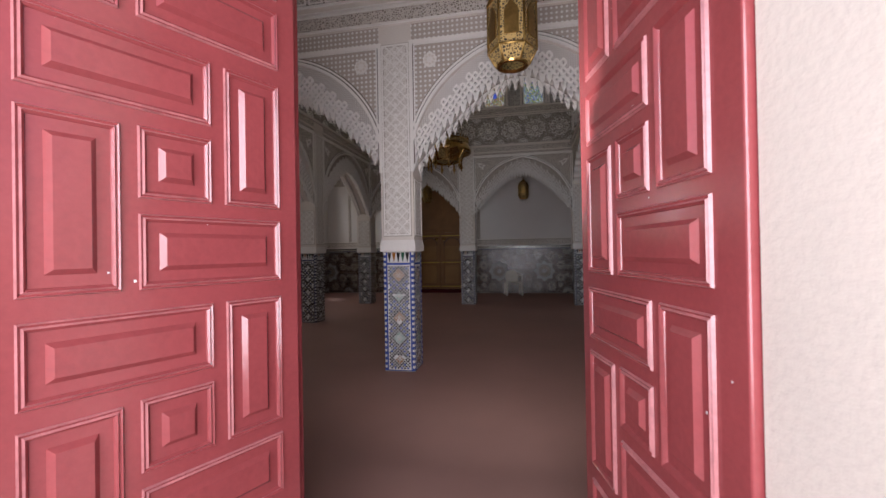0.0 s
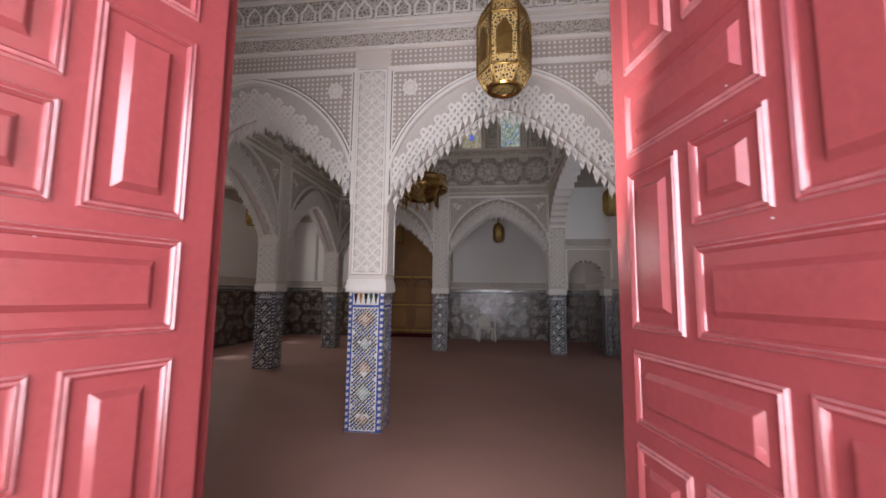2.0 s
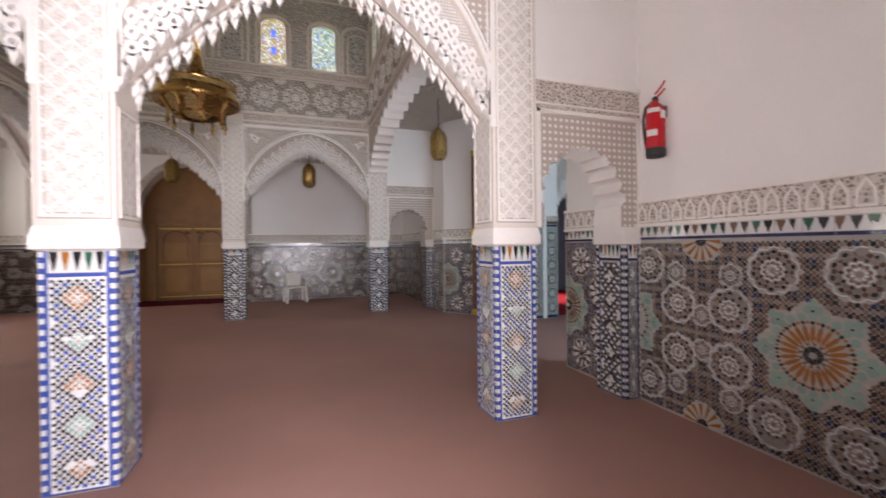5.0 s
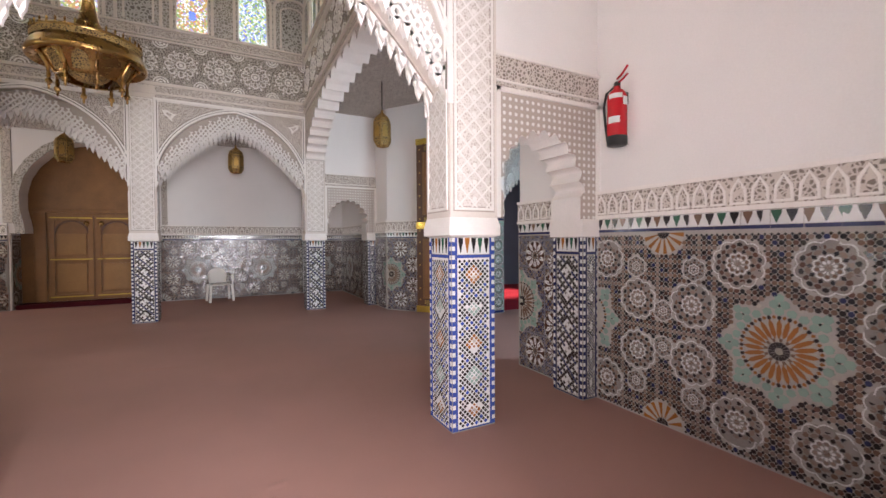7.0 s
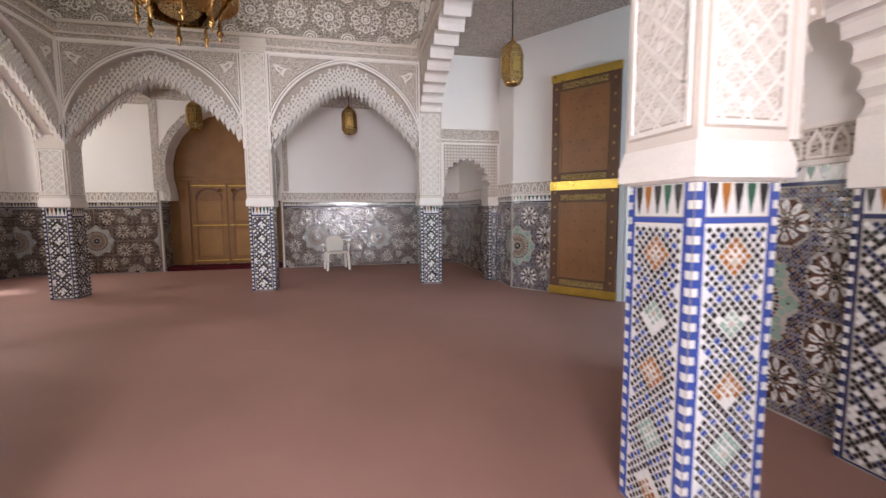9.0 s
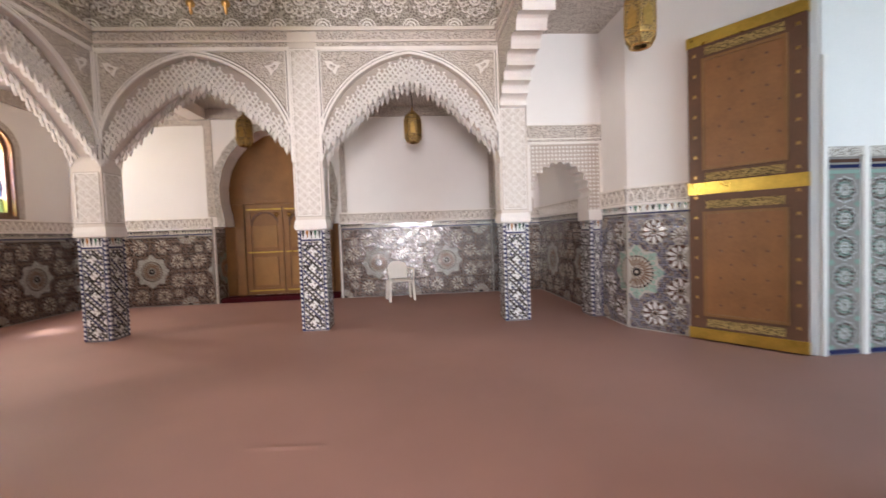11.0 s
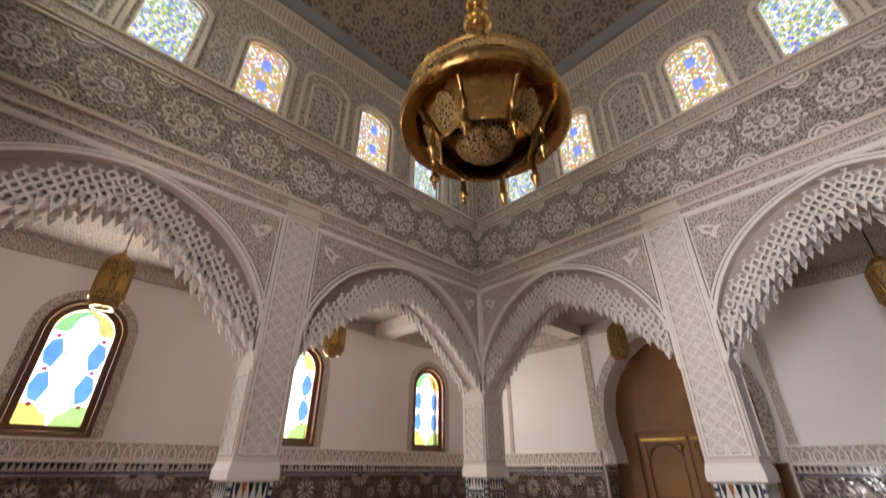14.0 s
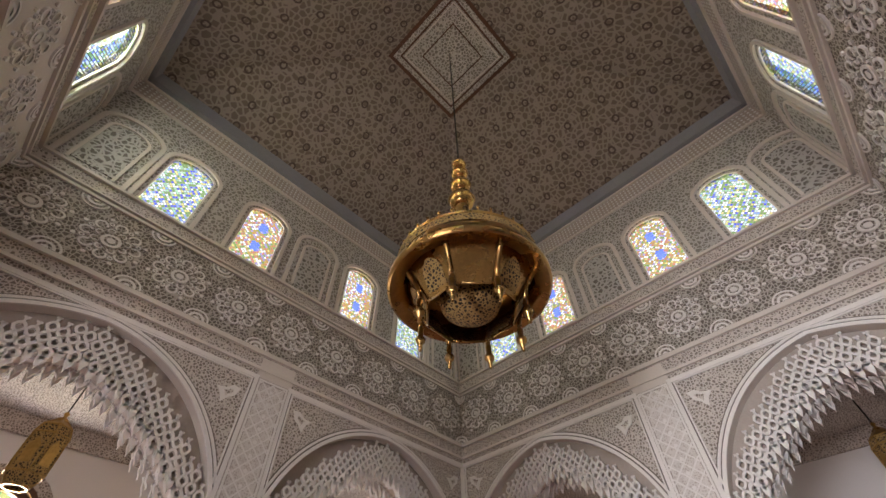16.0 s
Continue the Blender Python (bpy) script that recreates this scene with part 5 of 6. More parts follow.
for x0, x1, z0, z1 in ((0.85, 0.95, 1.92, 4.02), (2.84, 3.0, 1.92, 4.02), (0.95, 2.84, 3.9, 4.02), (5.72, 5.84, 1.92, 4.02), (9.06, 9.16, 1.92, 4.02)):
    brd.box(x0, x1, -0.014, -0.001, z0, z1, "fine_arabesque")
put("trim", brd, facing_south(XW, YB), label="narrow carved borders round the white wall fields", kind="structure", category="trim")


# ---- aisle windows ----
def aisle_window(number, y):
    w, z0, z1 = 0.88, 1.93, 3.60
    r, n = w / 2, 14
    m = facing_east(XW, y - w / 2)

    def outline(g):
        return [(g, z0 + g)] + [(r - (r - g) * math.cos(math.pi * i / n), z1 - r + (r - g) * math.sin(math.pi * i / n)) for i in range(n + 1)] + [(w - g, z0 + g)]
    fr = Mesh()
    o, i_ = outline(0.0), outline(0.12)
    fr.ring(o, i_, 0.06, 0.14, "wooddark")
    fr.ring(outline(-0.012), outline(0.045), -0.018, 0.06, "wooddark")
    win = put("window_%d" % number, fr, m, label="round-headed dark wooden window with stained glass", kind="structure", category="window", bevel=0.006)
    br = Mesh()
    br.band(outline(-0.014), outline(-0.13), -0.016, -0.001, "fine_arabesque")
    put("carved_surround", br, parent=win, label="carved beige plaster surround")
    pw = w - 0.24
    x0, x1, za, zb = 0.12, w - 0.12, z0 + 0.12, z1 - 0.12
    c = w / 2
    rr = pw / 2
    head = [(c - rr * math.cos(math.pi * q / 10), zb - rr + rr * math.sin(math.pi * q / 10)) for q in range(11)]
    H = zb - rr - za
    center = [(c - 0.13, za + 0.16), (c - 0.05, za + 0.12), (c, za + 0.06), (c + 0.05, za + 0.12), (c + 0.13, za + 0.16)]
    levels = [za + 0.22 + (H - 0.28) * q / 4 for q in range(5)]
    for q, z in enumerate(levels):
        center.append((c + (0.17 if q % 2 == 0 else 0.10), z))
    center += [(c + 0.13, zb - rr + 0.06), (c + 0.10, zb - 0.12), (c, zb - 0.06), (c - 0.10, zb - 0.12), (c - 0.13, zb - rr + 0.06)]
    for q, z in reversed(list(enumerate(levels))):
        center.append((c - (0.17 if q % 2 == 0 else 0.10), z))
    pane = Mesh()
    pane.face([(x, 0.10, z) for x, z in center], "g_clear")
    put("clear_pane", pane, parent=win)
    for sx in (-1, 1):
        for a, b in ((0, 2), (2, 4)):
            bl = Mesh()
            zl, zm, zh = levels[a] + 0.02, levels[a + 1], levels[b] - 0.02
            bl.face([(c + sx * q, 0.101, z) for q, z in ((0.185, zl), (0.275, zl + 0.04), (0.318, zm), (0.275, zh - 0.04), (0.185, zh), (0.125, zm))][::sx], "g_gblue")
            put("blue_pane", bl, parent=win)
        gr = Mesh()
        gr.face([(c + sx * q, 0.1015, z) for q, z in ((0.01, za), (rr, za), (rr, za + 0.24), (0.18, za + 0.22), (0.13, za + 0.15), (0.05, za + 0.11))][::sx], "g_ggreen" if sx > 0 else "g_gyellow")
        put("corner_pane", gr, parent=win)
        gy = Mesh()
        gy.face([(c + sx * q, 0.1015, z) for q, z in ((0.0, zb - 0.05), (0.10, zb - 0.11), (0.14, zb - rr + 0.06), (0.17, zb - rr), (rr, zb - rr), (rr * 0.9, zb - rr * 0.55), (rr * 0.6, zb - rr * 0.2), (0, zb))][::-sx], "g_gyellow" if sx > 0 else "g_ggreen")
        put("head_pane", gy, parent=win)
        for z in (levels[0], levels[2], levels[4]):
            rd = Mesh()
            rd.face([(c + sx * 0.235 + 0.03 * math.cos(t), 0.102, z + 0.03 * math.sin(t)) for t in [math.pi / 3 * q for q in range(6)]], "g_gred")
            put("red_pane", rd, parent=win)
    ld = Mesh()
    pts = [(x, 0.098, z) for x, z in center]
    ld.tube(pts + pts[:1], 0.006, "iron", 5)
    put("lead", ld, parent=win)
    fill = Mesh()
    fill.face([(x0, 0.112, za), (x1, 0.112, za)] + [(x, 0.112, z) for x, z in reversed(head)], "g_clear")
    put("backing_pane", fill, parent=win)
    return win


for i, y in enumerate(AISLE_WINDOWS):
    aisle_window(i + 1, y)


# ---- entrance door ----
def raised_panel(w, h):
    """A moulded frame with a fielded panel in it, lying in y < 0."""
    mb = Mesh()
    rows = ((0.0, 0.0), (0.004, 0.008), (0.010, 0.003), (0.015, 0.009), (0.021, 0.003), (0.028, -0.013), (0.040, -0.015), (0.068, 0.014))
    # first and third bead carry the painted highlight along with wear
    keys = ("redworn", "red", "redworn", "red", "red", "red", "red")
    e = min(1.0, (min(w, h) * 0.40) / 0.072)

    def rect(d):
        return [(d, d), (w - d, d), (w - d, h - d), (d, h - d)]
    for (d0, y0), (d1, y1), k in zip(rows, rows[1:], keys):
        a, b = rect(d0 * e), rect(d1 * e)
        for i in range(4):
            j = (i + 1) % 4
            mb.face([(a[i][0], -y0, a[i][1]), (a[j][0], -y0, a[j][1]), (b[j][0], -y1, b[j][1]), (b[i][0], -y1, b[i][1])], k)
    c = rect(rows[-1][0] * e)
    mb.face([(x, -rows[-1][1], z) for x, z in c], "red")
    return mb


def panel_plan(cols, base, flip):
    """Pinwheel of five panels: columns from the free edge, base height."""
    (a0, a1), (b0, b1), (c0, c1) = cols if not flip else cols[::-1]
    lo = lambda p, q: (min(p, q), max(p, q))
    yield (a0, a1, base + 0.265, base + 0.73)
    yield (*lo(min(b0, c0), max(b1, c1)), base + 0.52, base + 0.73)
    yield (b0, b1, base + 0.265, base + 0.475)
    yield (c0, c1, base, base + 0.47)
    yield (*lo(min(a0, b0), max(a1, b1)), base, base + 0.22)


def entrance_leaf(hinge, free, cols, free_edge, flip, left):
    """A leaf with u from the free edge towards the hinge."""
    d = (hinge - free).normalized()
    length = (hinge - free).length
    if left:
        # u runs towards the camera on the left; the face looks right
        m = Matrix.Translation(hinge) @ Matrix.Rotation(math.atan2(-d.y, -d.x), 4, "Z")
        to_x = lambda u: length - (u - free_edge)
    else:
        m = Matrix.Translation(free) @ Matrix.Rotation(math.atan2(d.y, d.x), 4, "Z")
        to_x = lambda u: u - free_edge
    leaf = empty("door_leaf", m, "red painted wooden door leaf with raised panels, standing open", category="door", group="entrance door leaves")
    bd = Mesh()
    bd.box(0, length, 0.0, 0.055, 0.015, 3.06, "red")
    put("board", bd, parent=leaf, bevel=0.006)
    if left:
        lip = Mesh()
        lip.box(length - 0.10, length + 0.058, 0.056, 0.082, 0.015, 3.06, "red")
        put("rebate_lip", lip, parent=leaf, bevel=0.004)
    chip = random.Random(3 if left else 8)
    for _ in range(16):
        x, z, r = chip.uniform(0.03, length - 0.03), chip.uniform(0.9, 2.4), chip.uniform(0.002, 0.0045)
        ch = Mesh()
        ch.face([(x + r * chip.uniform(0.6, 1.5) * math.cos(t), -0.0006, z + r * chip.uniform(0.6, 1.3) * math.sin(t)) for t in [math.pi * q / 3 for q in range(6)]], "label")
        put("paint_chip", ch, parent=leaf)
    for base in (-0.18, 0.61, 1.40, 2.19):
        for a, b, z0, z1 in panel_plan(cols, base, flip):
            z0 = max(z0, 0.10)
            if z1 - z0 < 0.08 or z1 > 3.0:
                continue
            xa, xb = sorted((to_x(a), to_x(b)))
            put("panel", raised_panel(xb - xa, z1 - z0), pose(xa, -0.001, z0), leaf)
    return leaf


LD, RD = Vector((-0.42, -1, 0)).normalized(), Vector((0.21, -1, 0)).normalized()
L0, R0 = Vector((-1.24, 1.835, 0)), Vector((-0.05, 2.16, 0))
entrance_leaf(L0 + LD * 0.82, L0 - LD * 0.08, [(0.0, 0.207), (0.25, 0.457), (0.498, 0.71)], -0.08, False, True)
entrance_leaf(R0 + RD * 0.81, R0 - RD * 0.155, [(-0.065, 0.165), (0.212, 0.43), (0.475, 0.708)], -0.155, True, False)


# ---- the double door in the back recess ----
def back_door():
    w, top = 2.42, 3.9
    d = empty("double_door", pose((DX0 + DX1) / 2, YB + 0.45, 0), "closed varnished cedar double door with brass strips", category="door")
    st = Mesh()
    st.box(-1.30, 1.30, -0.42, 0.0, 0.0, 0.10, "darkred")
    put("threshold", st, parent=d, label="dark red carpeted threshold")
    body = Mesh()
    body.box(-1.35, 1.35, 0.02, 0.10, 0.10, top, "wood")
    put("board", body, parent=d)
    for sx in (-1, 1):
        leaf = Mesh()
        x0, x1 = (0.02, 0.84) if sx > 0 else (-0.84, -0.02)
        for a, b, c, e in ((x0, x1, 0.16, 0.26), (x0, x1, 1.05, 1.14), (x0, x1, 2.02, 2.14), (x0, x0 + 0.1, 0.26, 2.1), (x1 - 0.1, x1, 0.26, 2.1)):
            leaf.box(a, b, -0.02 if b - a > 0.3 else -0.016, 0.021, c, e, "wood")
        leaf.box(x0 + 0.14, x1 - 0.14, -0.006, 0.021, 0.32, 0.98, "woodgold")
        leaf.box(x0 + 0.14, x1 - 0.14, -0.006, 0.021, 1.20, 1.7, "woodgold")
        ob = put("leaf", leaf, parent=d, bevel=0.005)
        st = Mesh()
        for z in (0.20, 1.09, 2.08):
            st.box(x0 + 0.02, x1 - 0.02, -0.026, -0.021, z - 0.014, z + 0.014, "goldfoil")
        put("brass_strip", st, parent=ob, label="thin brass strip")
        kn = Mesh()
        kn.lathe([(0.0, 0.0), (0.05, 0.0), (0.055, 0.02), (0.03, 0.045), (0.0, 0.055)], "brass", 16)
        put("knocker", kn, pose(x0 + 0.12 if sx > 0 else x1 - 0.12, -0.02, 1.95, 90), ob, "round brass knocker")
        ar = Mesh()
        cx, r = (x0 + x1) / 2, 0.29
        out = [(cx - r * math.cos(math.pi * q / 14), 1.70 + r * math.sin(math.pi * q / 14)) for q in range(15)]
        ar.band(out, grow(out, 0.04), -0.014, 0.021, "wooddark")
        put("arched_panel", ar, parent=ob)
    for sx in (-1, 1):
        jm = Mesh()
        a, b = (0.88, 1.10) if sx > 0 else (-1.10, -0.88)
        jm.box(a, b, -0.04, 0.03, 0.10, 2.2, "wood")
        put("post", jm, parent=d, bevel=0.008)
    hd = Mesh()
    hd.box(-1.16, 1.16, -0.03, 0.03, 2.2, 2.28, "wood")
    put("head_rail", hd, parent=d, bevel=0.008)
    return d


back_door()


# ---- the open door in the splayed wall ----
def splay_door():
    w, h = 1.08, 3.55
    d = empty("door_leaf", SPLAY @ pose(0.80, -0.10, 0), "tall open cedar door leaf with brass sheet bands and studs", category="door")
    bd = Mesh()
    bd.box(0, w, 0, 0.06, 0.02, h, "wooddark")
    put("board", bd, parent=d, bevel=0.006)
    for z0, z1 in ((0.02, 0.15), (1.72, 1.86), (h - 0.12, h)):
        g = Mesh()
        g.box(-0.01, w + 0.01, -0.012, 0.066, z0, z1, "goldfoil")
        put("brass_band", g, parent=d, label="bright brass sheet band", bevel=0.003)
    for z0, z1 in ((0.32, 1.50), (2.02, 3.25)):
        p = Mesh()
        p.box(0.17, w - 0.17, -0.012, 0.001, z0, z1, "woodpanel")
        o = [(0.15, z0 - 0.02), (w - 0.15, z0 - 0.02), (w - 0.15, z1 + 0.02), (0.15, z1 + 0.02)]
        i = [(0.18, z0 + 0.01), (w - 0.18, z0 + 0.01), (w - 0.18, z1 - 0.01), (0.18, z1 - 0.01)]
        p.ring(o, i, -0.024, 0.0, "wood")
        pn = put("panel", p, parent=d, label="golden wood panel")
        studs = Mesh()
        for r in range(7):
            for c in range(3):
                x, z = w * (0.30 + 0.20 * c) + (0.1 if r % 2 else 0), z0 + 0.12 + r * (z1 - z0 - 0.24) / 6
                if x < w - 0.2:
                    studs.prism([(x + 0.013 * math.cos(t), z + 0.013 * math.sin(t)) for t in [math.pi / 4 * q for q in range(8)]], -0.02, -0.012, "wooddark")
        put("studs", studs, parent=pn, label="small dark studs", kind="stuff")
        for zz in (z0 - 0.10, z1 + 0.10):
            rl = Mesh()
            rl.box(0.18, w - 0.18, -0.010, 0.001, zz - 0.045, zz + 0.045, "pierced")
            put("carved_rail", rl, parent=d)
    for x in (0.075, w - 0.075):
        for k in range(14):
            z = 0.28 + k * (h - 0.5) / 13
            s = Mesh()
            s.prism([(0.028 * (1 if q % 2 else 0.4) * math.cos(math.pi / 4 * q), 0.028 * (1 if q % 2 else 0.4) * math.sin(math.pi / 4 * q)) for q in range(8)], -0.008, 0.0, "brass")
            put("star_stud", s, pose(x, 0, z), d)
    return d


splay_door()
post = Mesh()
post.box(0, 0.05, -0.03, 0.0, 0.0, 3.0, "lace")
post.box(0.44, 0.50, -0.03, 0.0, 0.0, 2.1, "lace")
post.box(0.05, 0.80, -0.02, 0.0, 2.0, 2.1, "fine_arabesque")
put("trim", post, pose(3.69, 9.55, 0), label="white wooden strips and carved band on the side pier", kind="structure", category="trim")
for x, w in ((3.75, 0.36), (4.18, 0.29)):
    ob = Mesh()
    ob.box(0, w, 0, 0.012, 0, 2.0, "grout")
    o = put("tile_panel", ob, pose(x, 9.537, 0), label="grey-green patterned tile panel on the side pier", kind="structure", category="tile panel")
    zb = Mesh()
    for k in range(6):
        rosette(zb, (w / 2, 0.22 + k * 0.29), 0.135, -0.003, ("black", "ivory", "green", "plum"))
    zb.face([(0.01, -0.003, 0.01), (w - 0.01, -0.003, 0.01), (w - 0.01, -0.003, 0.06), (0.01, -0.003, 0.06)], "navy")
    for k in range(3):
        zb.face([(0.01, -0.003, 1.83 + k * 0.055), (w - 0.01, -0.003, 1.83 + k * 0.055), (w - 0.01, -0.003, 1.865 + k * 0.055), (0.01, -0.003, 1.865 + k * 0.055)], ("green", "navy", "plum")[k])
    for z_ in (0.08, 0.365, 0.655, 0.945, 1.235, 1.525, 1.80):
        for x_ in (0.04, w - 0.04):
            zb.face([(x_ + 0.035 * math.cos(t), -0.003, z_ + 0.035 * math.sin(t)) for t in [math.pi / 2 * q for q in range(4)]], "green")
    put("mosaic", zb, parent=o, kind="stuff")
sa = Mesh()
sc = pointed(2.6, 2.3, 3.7)
wall_over(sa, sc, 0, 2.6, 4.6, 0, 0.3, "fine_arabesque", "plaster", "stucco")
o = put("arch_side_room", sa, pose(4.48, 9.55, 0), label="carved plaster arch into the dim side room", kind="structure", category="arch")
hang_fringe(o, lace_side(2.6, sc, 3.3, 2.3, 0.0, 1, False))


# ---- brass lanterns ----
def lantern(x, y, z_bottom, size, hang, label="hexagonal pierced brass lantern hanging on a chain"):
    ob = empty("lantern", pose(x, y, z_bottom), label, category="lantern", group="brass lanterns")
    s = size
    tau = 2 * math.pi

    def hexa(r, z, turn=0.0):
        return [(r * math.cos(tau * i / 6 + turn), r * math.sin(tau * i / 6 + turn), z) for i in range(6)]
    rows = [(0.13, 0.0), (0.19, 0.11), (0.19, 0.50), (0.155, 0.60), (0.06, 0.68)]
    for i in range(6):
        pan = Mesh()
        j = (i + 1) % 6
        for (r0, z0), (r1, z1), k in zip(rows, rows[1:], ("pierced", "pierced", "pierced", "brassdark")):
            a, b = hexa(r0 * s, z0 * s), hexa(r1 * s, z1 * s)
            pan.face([a[i], a[j], b[j], b[i]], k)
        put("pierced_panel", pan, parent=ob, label="pierced brass panel")
        rib = Mesh()
        rib.tube([hexa(r * s * 1.01, z * s)[i] for r, z in rows], 0.009 * s, "brassdark", 6)
        put("rib", rib, parent=ob)
        mid_ = (Vector(hexa(0.19 * s, 0.3 * s)[i]) + Vector(hexa(0.19 * s, 0.3 * s)[j])) / 2
        plate = Mesh()
        plate.prism([(-0.055 * s, -0.12 * s), (0.055 * s, -0.12 * s), (0.055 * s, 0.06 * s), (0.0, 0.14 * s), (-0.055 * s, 0.06 * s)], -0.012, -0.002, "brassdark")
        put("cusped_plate", plate, pose(mid_.x, mid_.y, mid_.z, 0, 0, math.degrees(math.atan2(mid_.y, mid_.x)) + 90), ob)
    for r, z in ((0.13, 0.0), (0.192, 0.11), (0.192, 0.50), (0.157, 0.60)):
        h = Mesh()
        pts = hexa(r * s, z * s)
        h.tube(pts + pts[:1], 0.010 * s, "brassdark", 6)
        put("hoop", h, parent=ob)
    foot = Mesh()
    foot.lathe([(0.085 * s, 0.004 * s), (0.10 * s, -0.012 * s), (0.125 * s, -0.010 * s), (0.128 * s, 0.006 * s)], "polish", 24)
    put("foot_ring", foot, parent=ob, label="bright rim round the open foot")
    cap = Mesh()
    cap.lathe([(0.06 * s, 0.67 * s), (0.07 * s, 0.69 * s), (0.03 * s, 0.72 * s), (0.015 * s, 0.74 * s), (0.03 * s, 0.765 * s), (0.012 * s, 0.79 * s), (0.0, 0.80 * s)], "brass", 16)
    put("finial", cap, parent=ob)
    ch = Mesh()
    ch.tube([(0, 0, 0.79 * s), (0, 0, hang - z_bottom)], 0.008, "iron", 6)
    put("chain", ch, parent=ob)
    return ob


lantern(-0.40, 3.96, 3.06, 1.06, 5.25)
lantern(-3.33, 3.96, 3.08, 1.06, 5.25)
lantern(1.95, 9.72, 3.17, 0.82, 4.32)
lantern(-0.33, 13.5, 3.10, 0.82, 4.24)
lantern(-3.40, 13.5, 3.10, 0.78, 4.24)
lantern(-6.40, 7.42, 3.17, 0.92, 4.24)
lantern(-6.40, 10.30, 3.12, 0.82, 4.24)




# ---- chandelier ----
def chandelier(x, y):
    ob = empty("chandelier", pose(x, y, 0), "large round polished brass chandelier with hanging lamp holders", category="chandelier")
    tau = 2 * math.pi
    pl = Mesh()
    pl.lathe([(0.525, 3.50), (0.542, 3.51), (0.545, 3.55), (0.53, 3.565), (0.52, 3.60), (0.50, 3.645), (0.49, 3.655), (0.49, 3.74), (0.50, 3.75), (0.48, 3.765), (0.32, 3.80), (0.18, 3.87), (0.095, 4.00), (0.06, 4.20), (0.045, 4.42), (0.055, 4.50)], "brass", 48)
    put("dish", pl, parent=ob, label="polished brass dish")
    bd = Mesh()
    bd.lathe([(0.494, 3.665), (0.494, 3.73)], "pierced", 48)
    put("gallery", bd, parent=ob, label="pierced brass gallery")
    ln = Mesh()
    ln.lathe([(0.525, 3.50), (0.50, 3.515), (0.44, 3.53), (0.43, 3.60), (0.40, 3.68), (0.30, 3.72), (0.0, 3.74)], "brass", 48)
    put("inner_dish", ln, parent=ob)
    for i in range(8):
        a = tau * i / 8
        pan = Mesh()
        wa, wb = 0.165, 0.105
        za, zb = 0.27, 0.0
        pan.face([(-wb, 0.0, zb), (wb, 0.0, zb), (wa, -0.15, za), (-wa, -0.15, za)], "brass")
        pan.face([(-wa, -0.146, za), (wa, -0.146, za), (wb, 0.004, zb), (-wb, 0.004, zb)], "brass")
        if i % 4 != 3:
            arcs = [(0.075 * math.cos(t), 0.12 + 0.09 * math.sin(t)) for t in [math.pi * q / 10 for q in range(11)]] + [(-0.075, 0.03), (0.075, 0.03)]
            for dy in (-0.004, 0.008):
                pan.face([(x_, dy - 0.15 * z_ / 0.27, z_) for x_, z_ in arcs][::1 if dy < 0 else -1], "pierced")
        rim = [(-wb, -0.004, zb), (wb, -0.004, zb), (wa, -0.154, za)]
        pan.tube(rim, 0.009, "brass", 6)
        put("lattice_plate", pan, pose(0.27 * math.cos(a), 0.27 * math.sin(a), 3.33, 0, 0, math.degrees(a) + 90), ob, "tapered brass plate with a pierced field")
        arm = Mesh()
        b = a + tau / 16
        arm.tube([(0.48 * math.cos(b), 0.48 * math.sin(b), 3.57), (0.42 * math.cos(b), 0.42 * math.sin(b), 3.52), (0.36 * math.cos(b), 0.36 * math.sin(b), 3.42), (0.345 * math.cos(b), 0.345 * math.sin(b), 3.33)], 0.016, "brass", 8)
        hold = put("arm", arm, parent=ob)
        lamp = Mesh()
        lamp.lathe([(0.0, 3.14), (0.012, 3.16), (0.014, 3.20), (0.03, 3.215), (0.034, 3.24), (0.018, 3.26), (0.02, 3.31), (0.014, 3.34), (0.0, 3.345)], "brass", 12, (0.345 * math.cos(b), 0.345 * math.sin(b), 0))
        put("lamp_holder", lamp, parent=hold)
    bowl = Mesh()
    bowl.lathe([(0.0, 3.31), (0.05, 3.305), (0.13, 3.33), (0.18, 3.37), (0.20, 3.42), (0.15, 3.50), (0.0, 3.52)], "pierced", 16, smooth=False)
    put("bowl", bowl, parent=ob, label="pierced brass bowl")
    for i in range(36):
        a = tau * i / 36
        sp = Mesh()
        sp.lathe([(0.012, 0.0), (0.009, 0.03), (0.013, 0.045), (0.0, 0.07)], "brass", 6)
        put("rim_finial", sp, pose(0.485 * math.cos(a), 0.485 * math.sin(a), 3.755), ob)
    for z, r in ((4.60, 0.11), (4.84, 0.092), (5.05, 0.078), (5.22, 0.07)):
        g = Mesh()
        g.lathe([(0.03, -r)] + [(max(0.02, r * math.cos(t)), r * math.sin(t)) for t in [math.pi * (q / 12 - 0.5) for q in range(1, 12)]] + [(0.03, r)], "polish", 24, (0, 0, z))
        put("globe", g, parent=ob, label="polished brass globe")
        rg = Mesh()
        rg.lathe([(r * 0.98, -0.01), (r * 1.06, 0), (r * 0.98, 0.01)], "brass", 24, (0, 0, z))
        put("collar", rg, parent=ob)
    cb = Mesh()
    cb.tube([(0, 0, 5.2), (0, 0, 9.04)], 0.009, "iron", 6)
    put("cable", cb, parent=ob)
    return ob


chandelier(-1.90, 8.75)


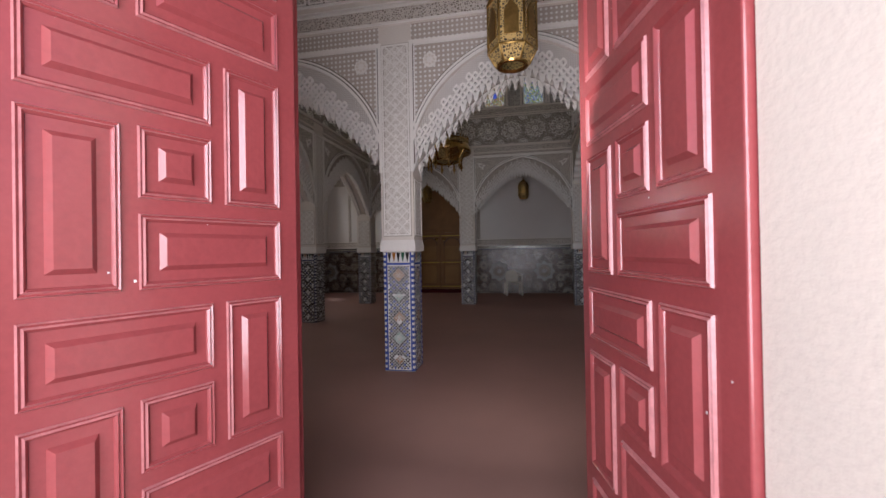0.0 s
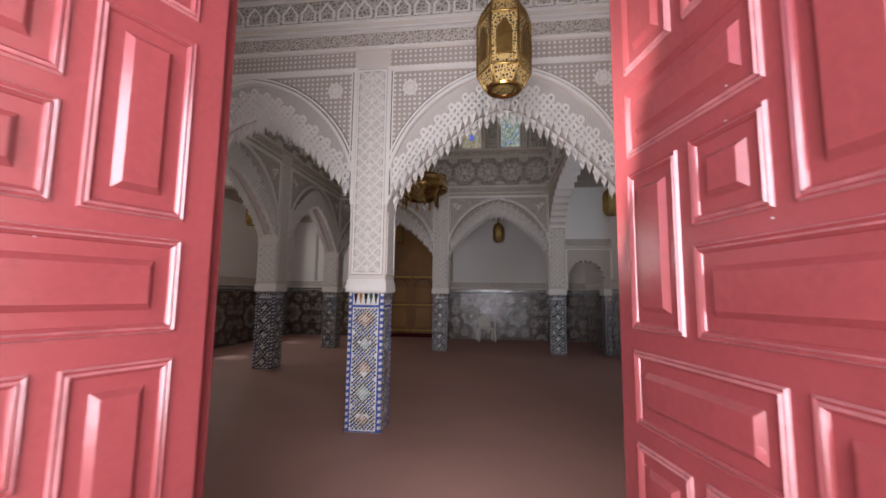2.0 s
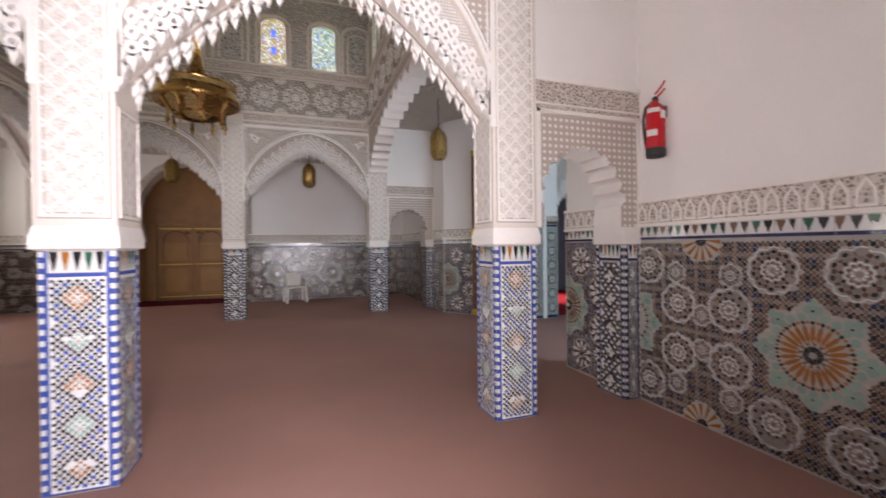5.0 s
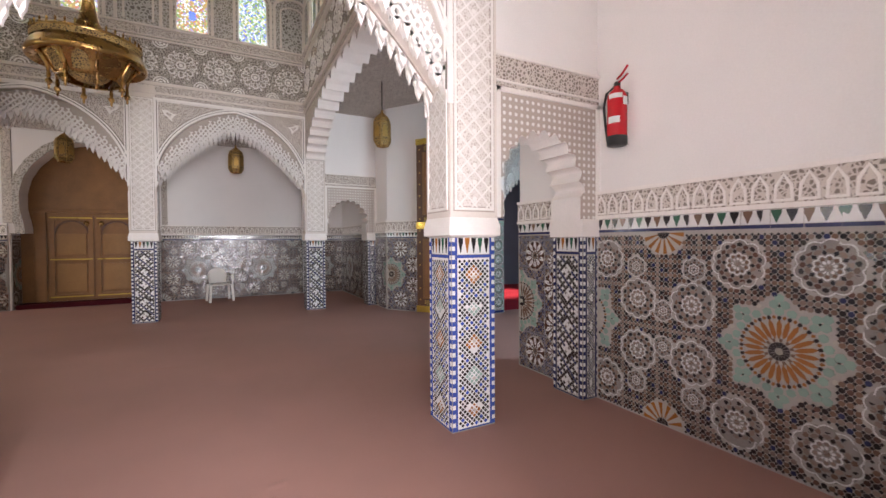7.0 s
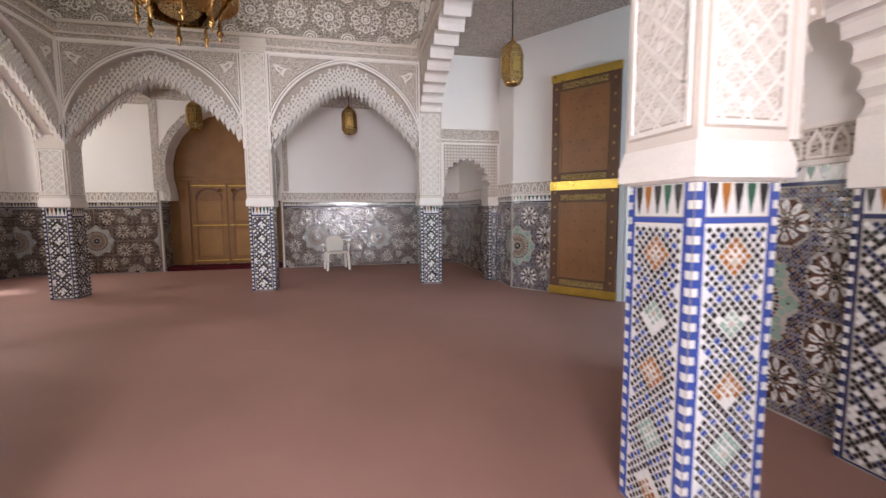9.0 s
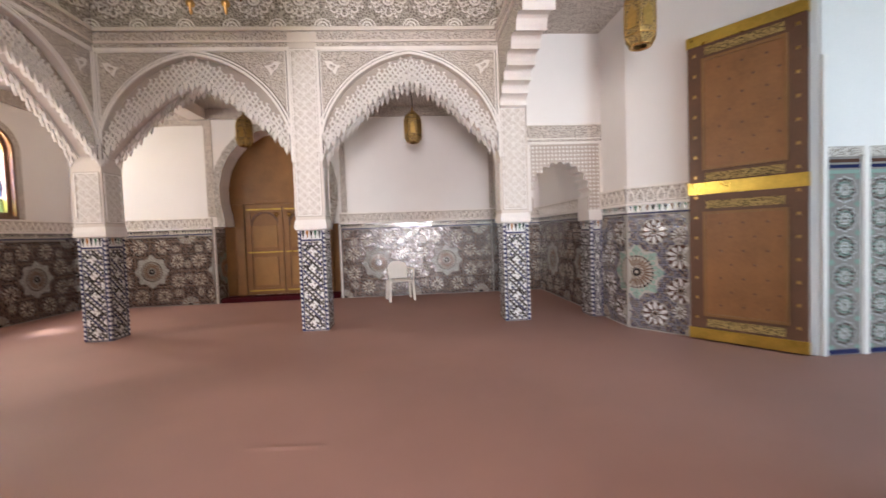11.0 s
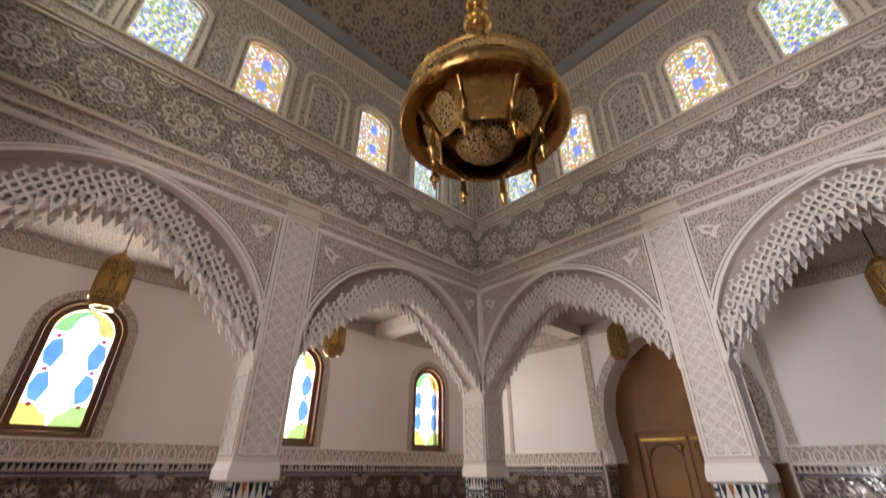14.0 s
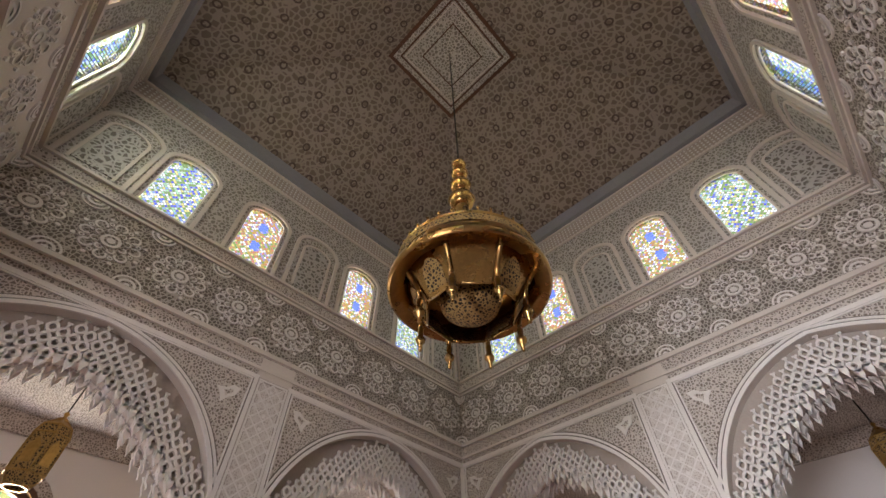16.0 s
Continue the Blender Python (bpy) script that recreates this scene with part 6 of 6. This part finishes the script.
# ---- fire extinguisher ----
def extinguisher():
    ob = empty("fire_extinguisher", pose(XR - 0.105, 5.10, 2.27), "red fire extinguisher hung on the wall", category="extinguisher")
    body = Mesh()
    body.lathe([(0.0, 0.05), (0.078, 0.05), (0.08, 0.06), (0.08, 0.40), (0.074, 0.435), (0.05, 0.465), (0.028, 0.48), (0.028, 0.50)], "extred", 28)
    put("cylinder", body, parent=ob, label="red enamelled cylinder")
    ft = Mesh()
    ft.lathe([(0.0, 0.0), (0.074, 0.0), (0.083, 0.01), (0.083, 0.075), (0.079, 0.08)], "rubber", 28)
    put("foot_ring", ft, parent=ob, label="black rubber foot")
    vl = Mesh()
    vl.lathe([(0.022, 0.49), (0.026, 0.50), (0.026, 0.53), (0.018, 0.54), (0.0, 0.545)], "iron", 14)
    put("valve", vl, parent=ob)
    for z in (0.0, 0.035):
        hd = Mesh()
        hd.tube([(0, 0.0, 0.53 + z), (-0.01, -0.06, 0.54 + z * 1.4), (-0.02, -0.12, 0.565 + z * 2)], 0.009, "extred", 6)
        put("lever", hd, parent=ob, label="red lever")
    hs = Mesh()
    hs.tube([(0, 0.02, 0.51), (-0.01, 0.10, 0.47), (-0.015, 0.125, 0.36), (-0.01, 0.115, 0.22), (0, 0.105, 0.11), (0, 0.10, 0.06)], 0.011, "rubber", 8)
    put("hose", hs, parent=ob, label="black rubber hose")
    for (z0, z1), a0, a1, key in (((0.385, 0.425), 170, 250, "label"), ((0.33, 0.40), 255, 300, "label"), ((0.18, 0.235), 165, 235, "label")):
        lb = Mesh()
        k = 8
        for i in range(k):
            a, b = radians(a0 + (a1 - a0) * i / k), radians(a0 + (a1 - a0) * (i + 1) / k)
            lb.face([(0.0815 * math.cos(a), 0.0815 * math.sin(a), z0), (0.0815 * math.cos(b), 0.0815 * math.sin(b), z0), (0.0815 * math.cos(b), 0.0815 * math.sin(b), z1), (0.0815 * math.cos(a), 0.0815 * math.sin(a), z1)], key)
        put("printed_label", lb, parent=ob, label="pale printed label")
    br = Mesh()
    br.box(0.07, 0.105, -0.03, 0.03, 0.36, 0.46, "iron")
    put("bracket", br, parent=ob)
    return ob


extinguisher()


# ---- plastic armchair ----
def armchair(x, y, turn):
    ob = empty("plastic_chair", pose(x, y, 0, 0, 0, turn), "white moulded plastic armchair standing by the tiled wall", category="chair")
    seat = Mesh()
    seat.box(-0.22, 0.22, -0.21, 0.20, 0.40, 0.43, "plastic")
    put("seat", seat, parent=ob, bevel=0.012)
    back_ = Mesh()
    n = 10
    lo = [(-0.21, 0.45), (0.21, 0.45)]
    outl = [(-0.20, 0.44), (0.20, 0.44)] + [(0.22 * math.cos(math.pi * q / n), 0.66 + 0.17 * math.sin(math.pi * q / n)) for q in range(n + 1)]
    back_.prism(outl, 0.0, 0.025, "plastic")
    put("backrest", back_, pose(0, 0.19, 0.0, -9), ob, bevel=0.006)
    for sx in (-1, 1):
        for yy, sp in ((-0.20, -0.03), (0.18, 0.05)):
            lg = Mesh()
            a, b = (sx * 0.235, yy, 0.42), (sx * 0.26, yy + sp, 0.0)
            w = 0.028
            lg.face([(a[0] - w, a[1] - w, a[2]), (b[0] - w * 0.8, b[1] - w * 0.8, 0), (b[0] + w * 0.8, b[1] - w * 0.8, 0), (a[0] + w, a[1] - w, a[2])], "plastic")
            lg.face([(a[0] + w, a[1] + w, a[2]), (b[0] + w * 0.8, b[1] + w * 0.8, 0), (b[0] - w * 0.8, b[1] + w * 0.8, 0), (a[0] - w, a[1] + w, a[2])], "plastic")
            lg.face([(a[0] - w, a[1] + w, a[2]), (b[0] - w * 0.8, b[1] + w * 0.8, 0), (b[0] - w * 0.8, b[1] - w * 0.8, 0), (a[0] - w, a[1] - w, a[2])], "plastic")
            lg.face([(a[0] + w, a[1] - w, a[2]), (b[0] + w * 0.8, b[1] - w * 0.8, 0), (b[0] + w * 0.8, b[1] + w * 0.8, 0), (a[0] + w, a[1] + w, a[2])], "plastic")
            put("leg", lg, parent=ob)
        am = Mesh()
        am.tube([(sx * 0.245, -0.20, 0.42), (sx * 0.265, -0.20, 0.60), (sx * 0.265, -0.15, 0.645), (sx * 0.255, 0.05, 0.65), (sx * 0.215, 0.22, 0.66)], 0.022, "plastic", 8)
        put("armrest", am, parent=ob)
    return ob


armchair(-0.72, 14.45, 12)
